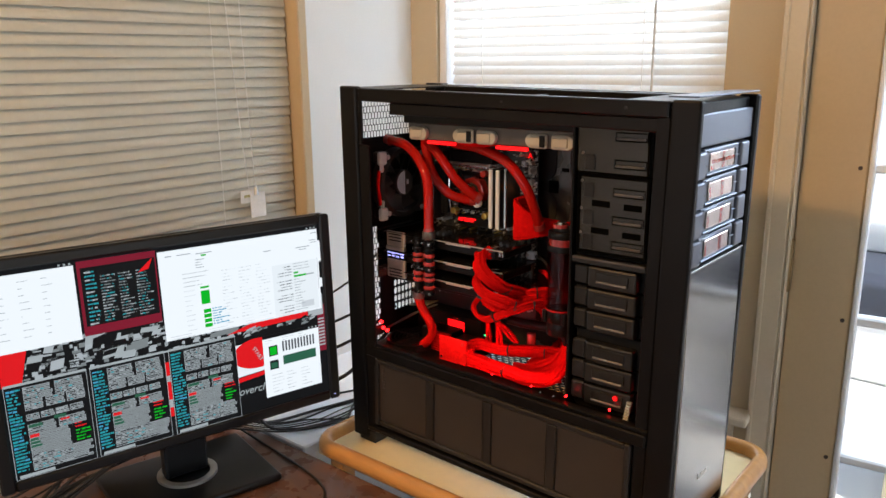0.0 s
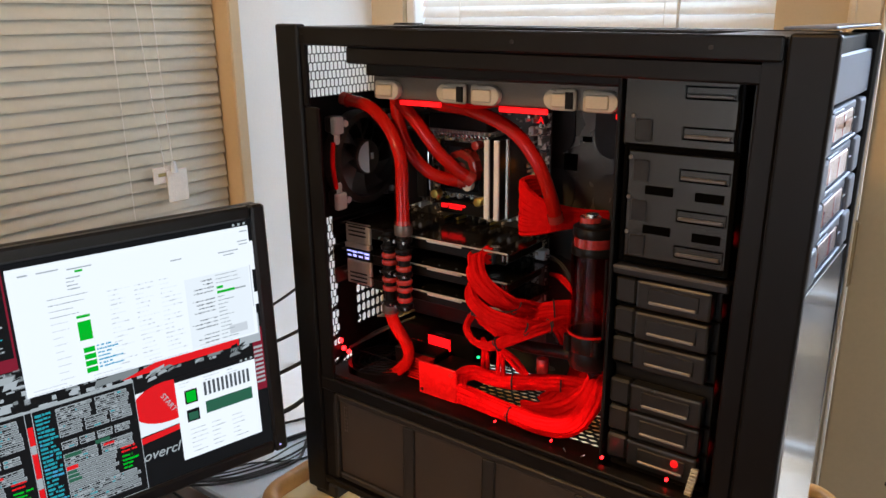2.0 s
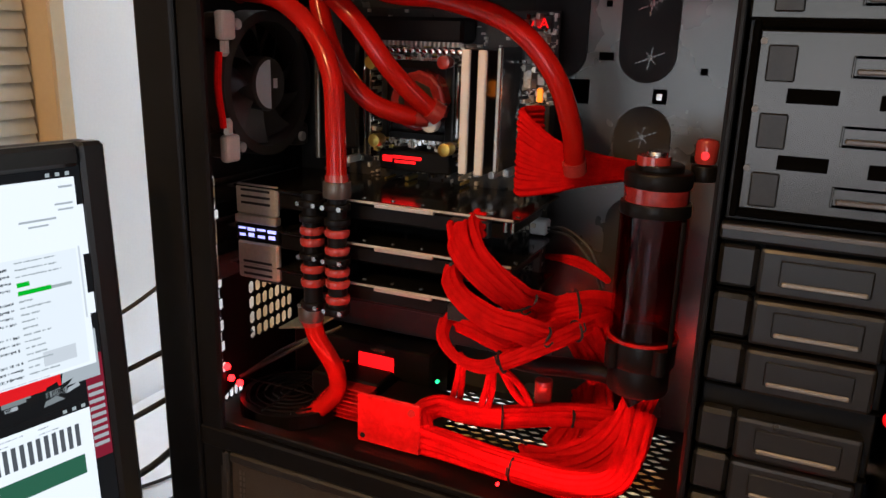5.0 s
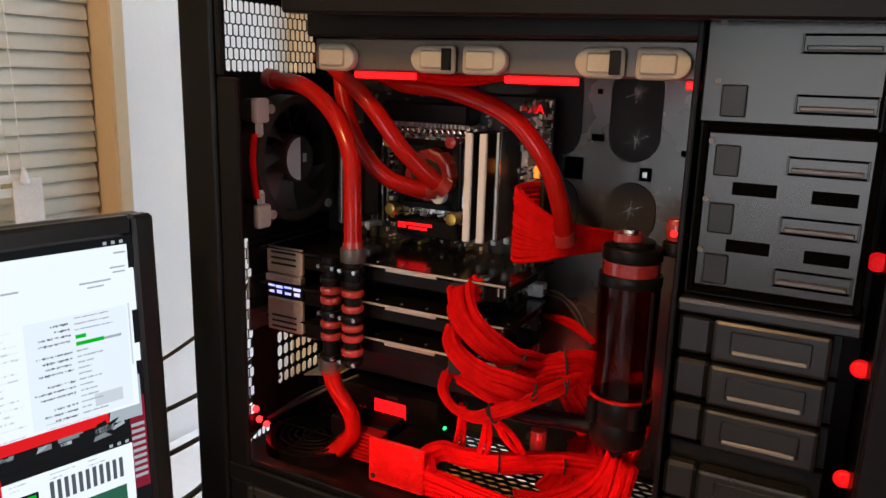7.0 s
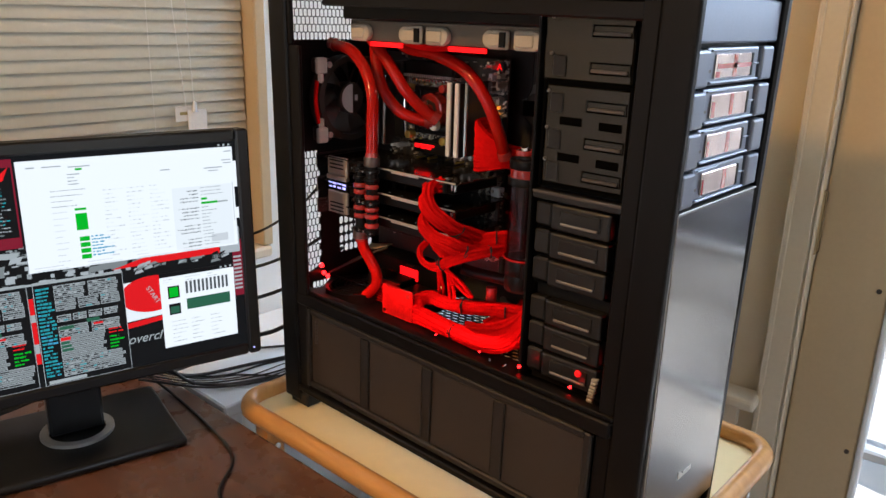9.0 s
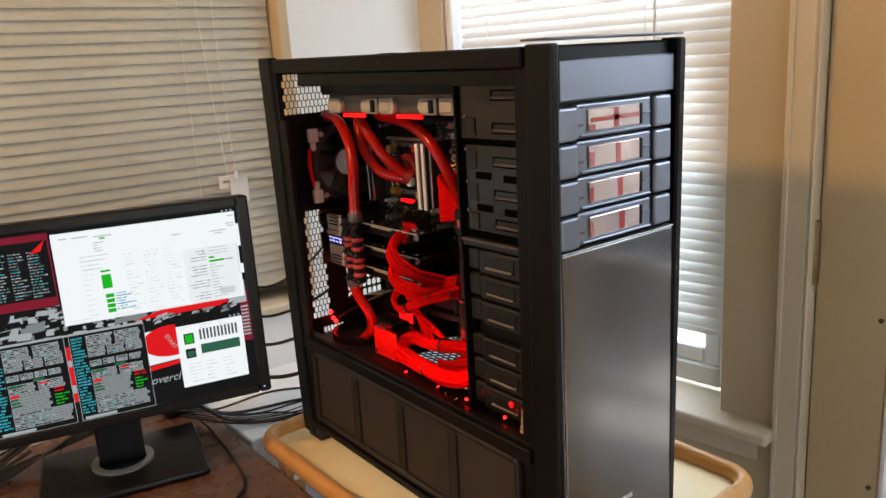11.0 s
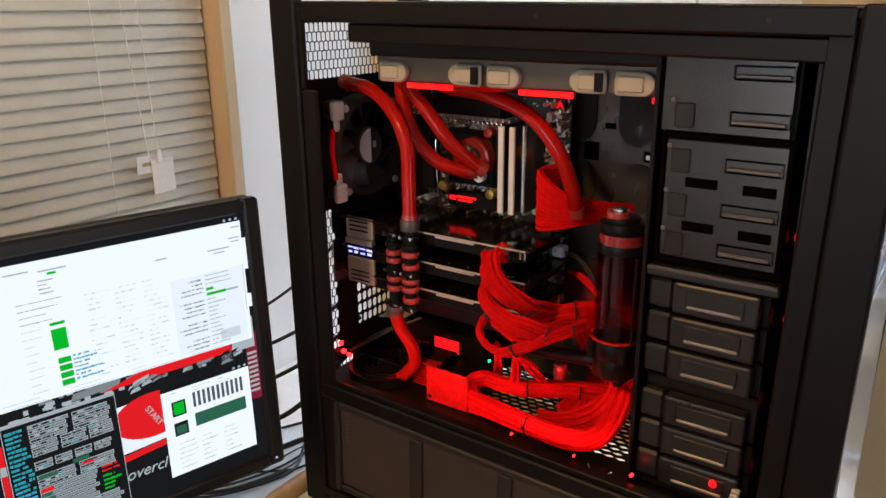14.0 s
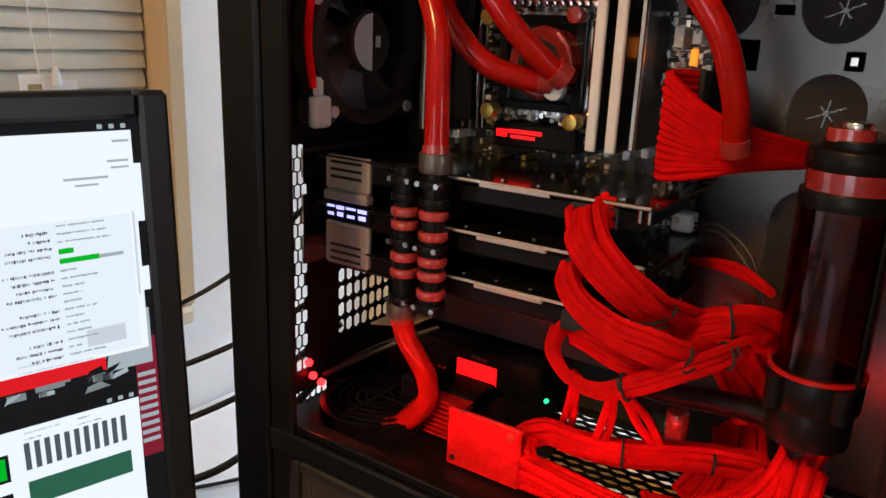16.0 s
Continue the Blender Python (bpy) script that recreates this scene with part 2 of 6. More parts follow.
# ---- mesh helpers ----
def link_mesh(name, bm, material, smooth=False):
    me = bpy.data.meshes.new(name)
    bmesh.ops.recalc_face_normals(bm, faces=bm.faces)
    bm.to_mesh(me)
    bm.free()
    me.materials.append(material)
    if smooth:
        for p in me.polygons:
            p.use_smooth = True
        me.set_sharp_from_angle(angle=radians(40))
    return new(name, me)


def part(name, bm, material, parent, label="", smooth=False):
    ob = link_mesh(name, bm, material, smooth)
    if parent is not None:
        ob.parent = parent
        ob.matrix_parent_inverse = parent.matrix_basis.inverted()
    if label:
        ob["label"] = label
    return ob


def thing(name, label, category, at=(0, 0, 0), group="", kind=""):
    e = new(name)
    e.empty_display_size = 0.02
    e.matrix_basis = Matrix.Translation(at)
    return tagged(e, label, category, group, kind)


def solid(name, bm, material, label, category, group="", kind="", smooth=False):
    return tagged(link_mesh(name, bm, material, smooth), label, category, group, kind)


def B(x0, x1, y0, y1, z0, z1, bevel=0.0, bm=None, m=None, seg=1):
    """A box between the given faces, bevelled, added to bm."""
    out = bm or bmesh.new()
    tmp = bmesh.new()
    bmesh.ops.create_cube(tmp, size=1)
    bmesh.ops.scale(tmp, vec=(abs(x1 - x0), abs(y1 - y0), abs(z1 - z0)), verts=tmp.verts)
    if bevel:
        bmesh.ops.bevel(tmp, geom=tmp.edges[:], offset=bevel, segments=seg, affect="EDGES", profile=0.5)
    bmesh.ops.translate(tmp, vec=((x0 + x1) / 2, (y0 + y1) / 2, (z0 + z1) / 2), verts=tmp.verts)
    return merge(out, tmp, m)


def merge(out, tmp, m=None):
    idx = {}
    for v in tmp.verts:
        idx[v] = out.verts.new(m @ v.co if m is not None else v.co)
    for f in tmp.faces:
        out.faces.new([idx[v] for v in f.verts])
    tmp.free()
    return out


AX = {"x": Matrix.Rotation(radians(90), 4, "Y"), "y": Matrix.Rotation(radians(-90), 4, "X"), "z": Matrix.Identity(4)}


def C(center, r, depth, axis="z", n=24, bm=None, r2=None, bevel=0.0):
    """A cylinder or cone along an axis, centred."""
    out = bm or bmesh.new()
    tmp = bmesh.new()
    bmesh.ops.create_cone(tmp, cap_ends=True, segments=n, radius1=r, radius2=r if r2 is None else r2, depth=depth)
    if bevel:
        bmesh.ops.bevel(tmp, geom=[e for e in tmp.edges if len(e.link_faces) == 2 and any(len(f.verts) > 4 for f in e.link_faces)], offset=bevel, segments=2, affect="EDGES", profile=0.5)
    return merge(out, tmp, Matrix.Translation(center) @ AX[axis])


def ring(center, r_out, r_in, depth, axis="z", n=32, bm=None, a0=0.0, a1=360.0):
    """A flat ring, or an arc of one."""
    out = bm or bmesh.new()
    m = Matrix.Translation(center) @ AX[axis]
    full = a1 - a0 >= 360
    rows = []
    for i in range(n if full else n + 1):
        a = radians(a0 + (a1 - a0) * i / n)
        rows.append([out.verts.new(m @ Vector((math.cos(a) * r, math.sin(a) * r, d))) for r, d in ((r_out, -depth / 2), (r_out, depth / 2), (r_in, depth / 2), (r_in, -depth / 2))])
    for i in range(n):
        p, q = rows[i], rows[(i + 1) % len(rows)]
        for k in range(4):
            out.faces.new((p[k], q[k], q[(k + 1) % 4], p[(k + 1) % 4]))
    if not full:
        out.faces.new(rows[0])
        out.faces.new(rows[-1][::-1])
    return out


def spline(pts, steps=10):
    """Points on a smooth line through pts."""
    p = [Vector(q) for q in pts]
    p = [p[0] * 2 - p[1]] + p + [p[-1] * 2 - p[-2]]
    out = []
    for i in range(1, len(p) - 2):
        for k in range(steps):
            t = k / steps
            a, b, c, d = p[i - 1], p[i], p[i + 1], p[i + 2]
            out.append(0.5 * ((2 * b) + (c - a) * t + (2 * a - 5 * b + 4 * c - d) * t * t + (3 * b - a - 3 * c + d) * t ** 3))
    out.append(p[-2])
    return out


def sweep(pts, r, n=10, bm=None, closed=False, flat=1.0, smooth_steps=10):
    """A tube along a smooth line through pts; flat squeezes its height."""
    out = bm or bmesh.new()
    line = pts if smooth_steps == 0 else spline(pts, smooth_steps)
    line = [Vector(q) for q in line]
    rings, ref = [], None
    for i, c in enumerate(line):
        if closed:
            d = line[(i + 1) % len(line)] - line[i - 1]
        else:
            d = line[min(i + 1, len(line) - 1)] - line[max(i - 1, 0)]
        d.normalize()
        if ref is None:
            ref = Vector((0, 0, 1)) if abs(d.z) < 0.9 else Vector((0, 1, 0))
        side = d.cross(ref).normalized()
        up = side.cross(d).normalized()
        ref = up
        rings.append([out.verts.new(c + side * (math.cos(6.28319 * k / n) * r) + up * (math.sin(6.28319 * k / n) * r * flat)) for k in range(n)])
    for i in range(len(rings) if closed else len(rings) - 1):
        a, b = rings[i], rings[(i + 1) % len(rings)]
        for k in range(n):
            out.faces.new((a[k], a[(k + 1) % n], b[(k + 1) % n], b[k]))
    if not closed:
        out.faces.new(rings[0][::-1])
        out.faces.new(rings[-1])
    return out


def holed(u0, u1, v0, v1, place, thick, pu, pv, hu, hv, stagger=True, bm=None):
    """A sheet with staggered six-sided slots: each cell is a frame round a hole. place(u, v, d) gives the point."""
    out = bm or bmesh.new()
    rows = max(1, round((v1 - v0) / pv))
    pv = (v1 - v0) / rows
    cols = max(1, round((u1 - u0) / pu))
    pu = (u1 - u0) / cols
    for j in range(rows):
        off = 0.5 * pu if stagger and j % 2 else 0.0
        count = cols - 1 if off else cols
        vc = v0 + (j + 0.5) * pv
        if off:
            for ua, ub in ((u0, u0 + off), (u1 - off, u1)):
                q = [out.verts.new(place(a, b, 0)) for a, b in ((ua, vc - pv / 2), (ub, vc - pv / 2), (ub, vc + pv / 2), (ua, vc + pv / 2))]
                out.faces.new(q)
        for i in range(count):
            uc = u0 + off + (i + 0.5) * pu
            outer = ((-pu / 2, -pv / 2), (0, -pv / 2), (pu / 2, -pv / 2), (pu / 2, pv / 2), (0, pv / 2), (-pu / 2, pv / 2))
            tall = hv > hu
            if tall:
                inner = ((-hu / 2, -hv * 0.3), (0, -hv / 2), (hu / 2, -hv * 0.3), (hu / 2, hv * 0.3), (0, hv / 2), (-hu / 2, hv * 0.3))
            else:
                inner = ((-hu * 0.36, -hv / 2), (0, -hv / 2), (hu * 0.36, -hv / 2), (hu / 2, 0), (0, hv / 2), (-hu / 2, 0))
                inner = ((-hu / 2, -hv * 0.15), (-hu * 0.02, -hv / 2), (hu / 2, -hv * 0.15), (hu / 2, hv * 0.15), (hu * 0.02, hv / 2), (-hu / 2, hv * 0.15))
            vo = [out.verts.new(place(uc + a, vc + b, 0)) for a, b in outer]
            vi = [out.verts.new(place(uc + a, vc + b, 0)) for a, b in inner]
            vb = [out.verts.new(place(uc + a, vc + b, thick)) for a, b in inner]
            for k in range(6):
                k2 = (k + 1) % 6
                out.faces.new((vo[k], vo[k2], vi[k2], vi[k]))
                out.faces.new((vi[k], vi[k2], vb[k2], vb[k]))
    bmesh.ops.remove_doubles(out, verts=out.verts, dist=0.00002)
    return out


def words(name, text, size, m, material, parent, depth=0.0003):
    cu = bpy.data.curves.new(name, "FONT")
    cu.body, cu.size, cu.align_x, cu.align_y, cu.extrude = text, size, "CENTER", "CENTER", depth
    tmp = bpy.data.objects.new(name, cu)
    scene.collection.objects.link(tmp)
    bpy.context.view_layer.update()
    me = bpy.data.meshes.new_from_object(tmp.evaluated_get(bpy.context.evaluated_depsgraph_get()))
    bpy.data.objects.remove(tmp)
    me.materials.clear()
    me.materials.append(material)
    me.transform(m)
    ob = new(name, me)
    ob.parent = parent
    ob.matrix_parent_inverse = parent.matrix_basis.inverted()
    return ob


# ---- the room ----
BACK = Matrix.Translation((-1.02, 0.615, 0)) @ Matrix.Rotation(radians(5.6), 4, "Z")


def wall_with_holes(name, u0, u1, z1, holes, thick, m, label, paint=None):
    """A wall along local x from u0 to u1, thickness in local y from 0, with openings (a, b, low, high)."""
    bm = bmesh.new()
    u = u0
    for a, b, lo, hi in sorted(holes):
        B(u, a, 0, thick, 0, z1, bm=bm, m=m)
        if lo > 0:
            B(a, b, 0, thick, 0, lo, bm=bm, m=m)
        B(a, b, 0, thick, hi, z1, bm=bm, m=m)
        u = b
    B(u, u1, 0, thick, 0, z1, bm=bm, m=m)
    return solid(name, bm, paint or WALL, label, "wall", kind="structure")


H = 2.5
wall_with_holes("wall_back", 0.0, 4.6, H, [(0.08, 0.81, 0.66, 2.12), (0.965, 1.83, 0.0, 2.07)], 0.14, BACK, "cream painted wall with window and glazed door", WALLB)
LEFT = Matrix.Translation((-1.02, 0.70, 0)) @ Matrix.Rotation(radians(90), 4, "Z") @ Matrix.Scale(-1, 4, (1, 0, 0))
wall_with_holes("wall_left", 0.0, 4.3, H, [(0.45, 2.45, 0.86, 2.12)], 0.14, LEFT, "pale painted wall round the wide blind-covered window")
REAR = Matrix.Translation((-1.2, -3.4, 0)) @ Matrix.Scale(-1, 4, (0, 1, 0))
wall_with_holes("wall_rear", 0.0, 4.8, H, [(0.4, 1.8, 0.6, 1.7)], 0.14, REAR, "cream painted wall behind the desk")
RIGHT = Matrix.Translation((3.4, -3.5, 0)) @ Matrix.Rotation(radians(90), 4, "Z") @ Matrix.Scale(-1, 4, (0, 1, 0))
# unseen wall; its opening is added to go with the right-hand fill
wall_with_holes("wall_right", 0.0, 4.8, H, [(2.0, 3.8, 0.8, 2.2)], 0.14, RIGHT, "unseen cream painted wall with an added opening")
bm = bmesh.new()
B(-1.16, 3.54, -3.54, 1.3, -0.1, 0.0, bm=bm)
solid("floor", bm, CARPET, "brown short-pile carpet floor", "floor", kind="structure")
bm = bmesh.new()
B(-1.3, 3.6, -3.6, 1.2, H, H + 0.1, bm=bm)
solid("ceiling", bm, CEIL, "white textured ceiling", "ceiling", kind="structure")
# unseen board, added to keep daylight from coming through the side blind
bm = bmesh.new()
B(-1.17, -1.15, -1.8, 0.27, 0.8, 2.2, bm=bm)
solid("daylight_blocker", bm, TRIM, "unseen pale board added outside the side window against daylight", "shutter", kind="structure")


def frame_of(u0, u1, v0, v1, w, d0, d1, m, bevel=0.004):
    bm = bmesh.new()
    B(u0, u0 + w, d0, d1, v0, v1, bevel, bm, m)
    B(u1 - w, u1, d0, d1, v0, v1, bevel, bm, m)
    B(u0 + w, u1 - w, d0 + 0.001, d1 - 0.001, v0, v0 + w, bevel, bm, m)
    B(u0 + w, u1 - w, d0 + 0.001, d1 - 0.001, v1 - w, v1, bevel, bm, m)
    return bm


# window in the back wall
win = thing("window_1", "white vinyl sash window with sill behind the blind", "window", (-0.6, 0.7, 0.66), kind="structure")
part("window_frame", frame_of(0.081, 0.809, 0.68, 2.119, 0.045, 0.085, 0.135, BACK), VINYL, win)
part("sash", frame_of(0.128, 0.762, 0.727, 1.40, 0.035, 0.09, 0.12, BACK), VINYL, win)
part("pane", B(0.16, 0.73, 0.100, 0.104, 0.76, 2.08, m=BACK), GLASS, win).visible_shadow = False
part("sash_rail", B(0.128, 0.762, 0.092, 0.125, 1.40, 1.44, 0.004, m=BACK), VINYL, win)
part("jamb_liner", B(0.0805, 0.102, 0.012, 0.084, 0.69, 2.118, 0.003, m=BACK), VINYL, win)
part("window_sill", B(0.03, 0.925, -0.055, 0.085, 0.655, 0.678, 0.006, m=BACK, seg=2), TRIM, win, "cream painted wooden sill")
part("apron", B(0.07, 0.89, -0.014, -0.001, 0.60, 0.654, 0.003, m=BACK), TRIM, win)


def blind(name, label, m, u0, u1, z0, z1, pitch, material, tilt, cords):
    b = thing(name, label, "blind", m @ Vector(((u0 + u1) / 2, 0, z1)))
    w, n = 0.0252, 5
    bm = bmesh.new()
    prof = []
    for k in range(n + 1):
        q = k / n * 2 - 1
        prof.append((q * w / 2, 0.0013 * (1 - q * q)))
    top = [(a, c + 0.0005) for a, c in prof]
    loop = prof + top[::-1]
    ct, st = math.cos(radians(tilt)), math.sin(radians(tilt))
    ends = []
    for u in (u0, u1):
        ends.append([bm.verts.new(m.to_3x3() @ Vector((u, a * ct - c * st, a * st + c * ct))) for a, c in loop])
    k = len(loop)
    for i in range(k):
        bm.faces.new((ends[0][i], ends[0][(i + 1) % k], ends[1][(i + 1) % k], ends[1][i]))
    first = link_mesh("slat", bm, material, True)
    count = int((z1 - 0.03 - z0) / pitch)
    rng = random.Random(7)
    for i in range(count):
        ob = first if i == 0 else new("slat", first.data)
        ob.parent = b
        ob.matrix_parent_inverse = b.matrix_basis.inverted()
        ob.matrix_basis = Matrix.Translation(m @ Vector((rng.uniform(-0.0012, 0.0012), 0, z0 + 0.017 + i * pitch + rng.uniform(-0.0006, 0.0006)))) @ Matrix.Rotation(rng.uniform(-0.0012, 0.0012), 4, "Y" if abs(m[0][0]) > 0.5 else "X")
    part("bottom_rail", B(u0, u1, -0.011, 0.011, z0 - 0.006, z0 + 0.006, 0.002, m=m), material, b)
    part("head_rail", B(u0, u1, -0.016, 0.016, z1 - 0.03, z1, 0.002, m=m), VINYL, b)
    for u, off, r in cords:
        part("ladder_cord", sweep([m @ Vector((u, off, z0)), m @ Vector((u, off, (z0 + z1) / 2)), m @ Vector((u, off, z1 - 0.01))], r, 5), CORD, b)
    return b


BB = BACK @ Matrix.Translation((0, 0.045, 0))
blind("window_blind", "white mini blind lowered and glowing with daylight", BB, 0.106, 0.806, 0.822, 2.115, 0.0224, SLAT_B, 61, [(0.20, -0.014, 0.0008), (0.62, -0.014, 0.0008)])
bm = sweep([BB @ Vector((0.645, -0.024, 2.08)), BB @ Vector((0.648, -0.026, 1.6)), BB @ Vector((0.646, -0.024, 1.12))], 0.0028, 6)
solid("blind_wand", bm, mat("clear_wand", (0.62, 0.62, 0.60), 0.2), "thin clear plastic tilt wand of the blind", "blind wand", smooth=True)
BL = Matrix.Translation((-1.06, 0, 0)) @ Matrix.Rotation(radians(90), 4, "Z")
blind("window_blind", "closed white mini blind, warm room light in its colour", BL, -1.74, 0.226, 0.905, 2.115, 0.0219, SLAT_L, 75, [(0.02, -0.014, 0.0006), (-0.46, -0.014, 0.0006), (-1.0, -0.014, 0.0006)])

side_win = thing("window_2", "wide side window with painted reveal", "window", (-1.02, -0.7, 0.86), kind="structure")
part("window_sill", B(-1.14, -1.010, -1.78, 0.249, 0.838, 0.861, 0.005), TRIM, side_win)
part("jamb", B(-1.15, -1.0175, 0.2300, 0.2560, 0.862, 2.118, 0.003), DOORP, side_win)
tag = thing("cord_tassel", "blind pull cord with a folded paper warning tag", "blind cord", (-1.035, 0.10, 1.15))
part("cord", sweep([(-1.043, 0.085, 2.08), (-1.041, 0.09, 1.6), (-1.037, 0.098, 1.180)], 0.0008, 5), CORD, tag)
part("cord", sweep([(-1.043, 0.055, 2.08), (-1.041, 0.05, 1.7), (-1.037, 0.066, 1.36), (-1.035, 0.08, 1.165)], 0.0008, 5), CORD, tag)
bm = bmesh.new()
B(-1.038, -1.036, 0.083, 0.124, 1.105, 1.162, 0.0006, bm)
B(-1.037, -1.0355, 0.095, 0.135, 1.140, 1.169, 0.0006, bm, Matrix.Rotation(radians(2), 4, "Z"))
part("paper_tag", bm, PAPER, tag)
part("tag_print", B(-1.0354, -1.0350, 0.104, 0.131, 1.152, 1.158, m=Matrix.Rotation(radians(2), 4, "Z")), mat("tag_print", (0.35, 0.30, 0.12), 0.8), tag)
part("tassel", C((-1.034, 0.098, 1.167), 0.006, 0.02, r2=0.003, n=10), WHITEP, tag, smooth=True)

# glazed door beside it
door = thing("door_1", "cream painted glazed door, shut, daylight behind it", "door", BACK @ Vector((1.4, 0.03, 0)), kind="structure")
DS0, DS1 = 0.972, 1.815
bm = bmesh.new()
B(DS0, DS0 + 0.122, 0.018, 0.060, 0.01, 2.045, 0.003, bm, BACK)
B(DS1 - 0.112, DS1, 0.018, 0.060, 0.01, 2.045, 0.003, bm, BACK)
B(DS0 + 0.122, DS1 - 0.112, 0.019, 0.059, 1.93, 2.045, 0.003, bm, BACK)
B(DS0 + 0.122, DS1 - 0.112, 0.019, 0.059, 0.01, 0.27, 0.003, bm, BACK)
part("leaf", bm, DOORP, door)
for z in (0.603, 0.915, 1.232, 1.56):
    part("muntin", B(DS0 + 0.122, DS1 - 0.112, 0.024, 0.054, z - 0.010, z + 0.010, 0.004, m=BACK), VINYL, door)
for s in (0.202, 0.404):
    part("muntin", B(DS0 + 0.122 + s - 0.010, DS0 + 0.122 + s + 0.010, 0.025, 0.053, 0.27, 1.93, 0.004, m=BACK), VINYL, door)
bm = bmesh.new()
B(DS0 + 0.123, DS0 + 0.134, 0.014, 0.05, 0.27, 1.93, 0.003, bm, BACK)
B(DS1 - 0.124, DS1 - 0.113, 0.014, 0.05, 0.27, 1.93, 0.003, bm, BACK)
part("glazing_bead", bm, VINYL, door)
part("pane", B(DS0 + 0.122, DS1 - 0.112, 0.037, 0.041, 0.27, 1.93, m=BACK), GLASS, door).visible_shadow = False
for z in (0.603, 0.915, 1.232, 1.56):
    part("screw_plug", C(BACK @ Vector((DS0 + 0.108, 0.017, z)), 0.0042, 0.004, "y", 10), DARK, door)
for z in (0.25, 1.02, 1.80):
    bm = B(DS0 - 0.017, DS0 + 0.004, 0.006, 0.018, z - 0.055, z + 0.055, 0.001, m=BACK)
    C(BACK @ Vector((DS0 - 0.005, 0.008, z)), 0.007, 0.115, "z", 12, bm)
    part("hinge", bm, BRASS, door, "worn dark brass hinge")
bm = bmesh.new()
B(0.9655, 0.970, -0.016, 0.10, 0.0, 2.068, 0.003, bm, BACK)
B(0.918, 0.965, -0.016, -0.001, 0.0, 2.07, 0.004, bm, BACK)
B(0.92, 0.93, -0.020, -0.016, 0.0, 2.07, 0.002, bm, BACK)
B(1.8175, 1.829, -0.016, 0.10, 0.0, 2.068, 0.003, bm, BACK)
B(1.8305, 1.89, -0.016, -0.001, 0.0, 2.07, 0.004, bm, BACK)
solid("door_casing", bm, TRIM, "cream painted door jamb and casing", "door casing", kind="structure")
# the lamp behind the camera
lampf = thing("ceiling_lamp", "round frosted ceiling lamp giving warm light", "ceiling lamp", (-0.55, -1.65, 2.5))
part("canopy", C((-0.55, -1.65, 2.46), 0.16, 0.08, r2=0.12, n=32), VINYL, lampf, smooth=True)

# patio seen through the door
bm = bmesh.new()
B(-60, 60, 0.9, 120, -0.25, -0.12, bm=bm)
B(-60, 60, -120, -3.6, -0.25, -0.12, bm=bm)
B(-60, -1.2, -3.6, 0.9, -0.25, -0.12, bm=bm)
B(3.6, 60, -3.6, 0.9, -0.25, -0.12, bm=bm)
solid("ground", bm, CONC, "pale concrete patio in bright sun", "ground", kind="structure")
house = thing("outbuilding", "white stucco building across the patio", "building", (1.6, 6.0, -0.12))
part("wall", B(-7.0, 9.0, 6.0, 6.3, -0.12, 3.2), STUCCO, house)
part("roof", B(-7.3, 9.3, 5.6, 6.9, 3.2, 3.4, 0.03), STUCCO, house)
part("window", B(0.5, 1.7, 5.97, 6.0, 1.0, 2.1, 0.01), mat("far_glass", (0.25, 0.28, 0.30), 0.1, vary=0.2, scale=2), house)
bench = thing("patio_sofa", "patio sofa with dark navy cushions", "sofa", (0.6, 3.4, -0.12))
part("base", B(-0.6, 4.6, 3.1, 3.8, -0.12, 0.22, 0.02), STUCCO, bench)
part("cushion", B(-0.58, 4.58, 3.08, 3.8, 0.22, 0.40, 0.04, seg=3), NAVY, bench, smooth=True)
part("backrest", B(-0.58, 4.58, 3.72, 3.92, 0.40, 0.58, 0.03, seg=2), STUCCO, bench, smooth=True)
# unseen dark corner section, added to darken the front panel's upper reflection
part("unseen_dark_seat", B(2.0, 2.9, 1.6, 3.06, -0.12, 0.40, 0.04, seg=3), NAVY, bench, smooth=True)
part("unseen_dark_backrest", B(2.9, 3.1, 1.6, 3.06, -0.12, 0.62, 0.03, seg=2), NAVY, bench, smooth=True)
cab = thing("patio_cabinet", "small tan outdoor cabinet with dark handle", "cabinet", (0.35, 2.0, -0.12))
part("body", B(0.02, 0.33, 1.9, 2.2, -0.12, 0.34, 0.008), TAN, cab)
part("handle", B(0.27, 0.29, 1.885, 1.9, 0.18, 0.29, 0.003), DARK, cab)
grill = thing("patio_planter", "dark square planter on the patio", "planter", (0.62, 2.3, -0.12))
part("box", B(0.40, 0.70, 2.1, 2.5, -0.12, 0.33, 0.015), NAVY, grill)


# ---- trolley, desk and ledge ----
TRAY = 0.722


def rounded_loop(x0, x1, y0, y1, r, z, n=8):
    out = []
    for cx, cy, a0 in ((x1 - r, y1 - r, 0), (x0 + r, y1 - r, 90), (x0 + r, y0 + r, 180), (x1 - r, y0 + r, 270)):
        for k in range(n + 1):
            a = radians(a0 + 90 * k / n)
            out.append((cx + r * math.cos(a), cy + r * math.sin(a), z))
    return out


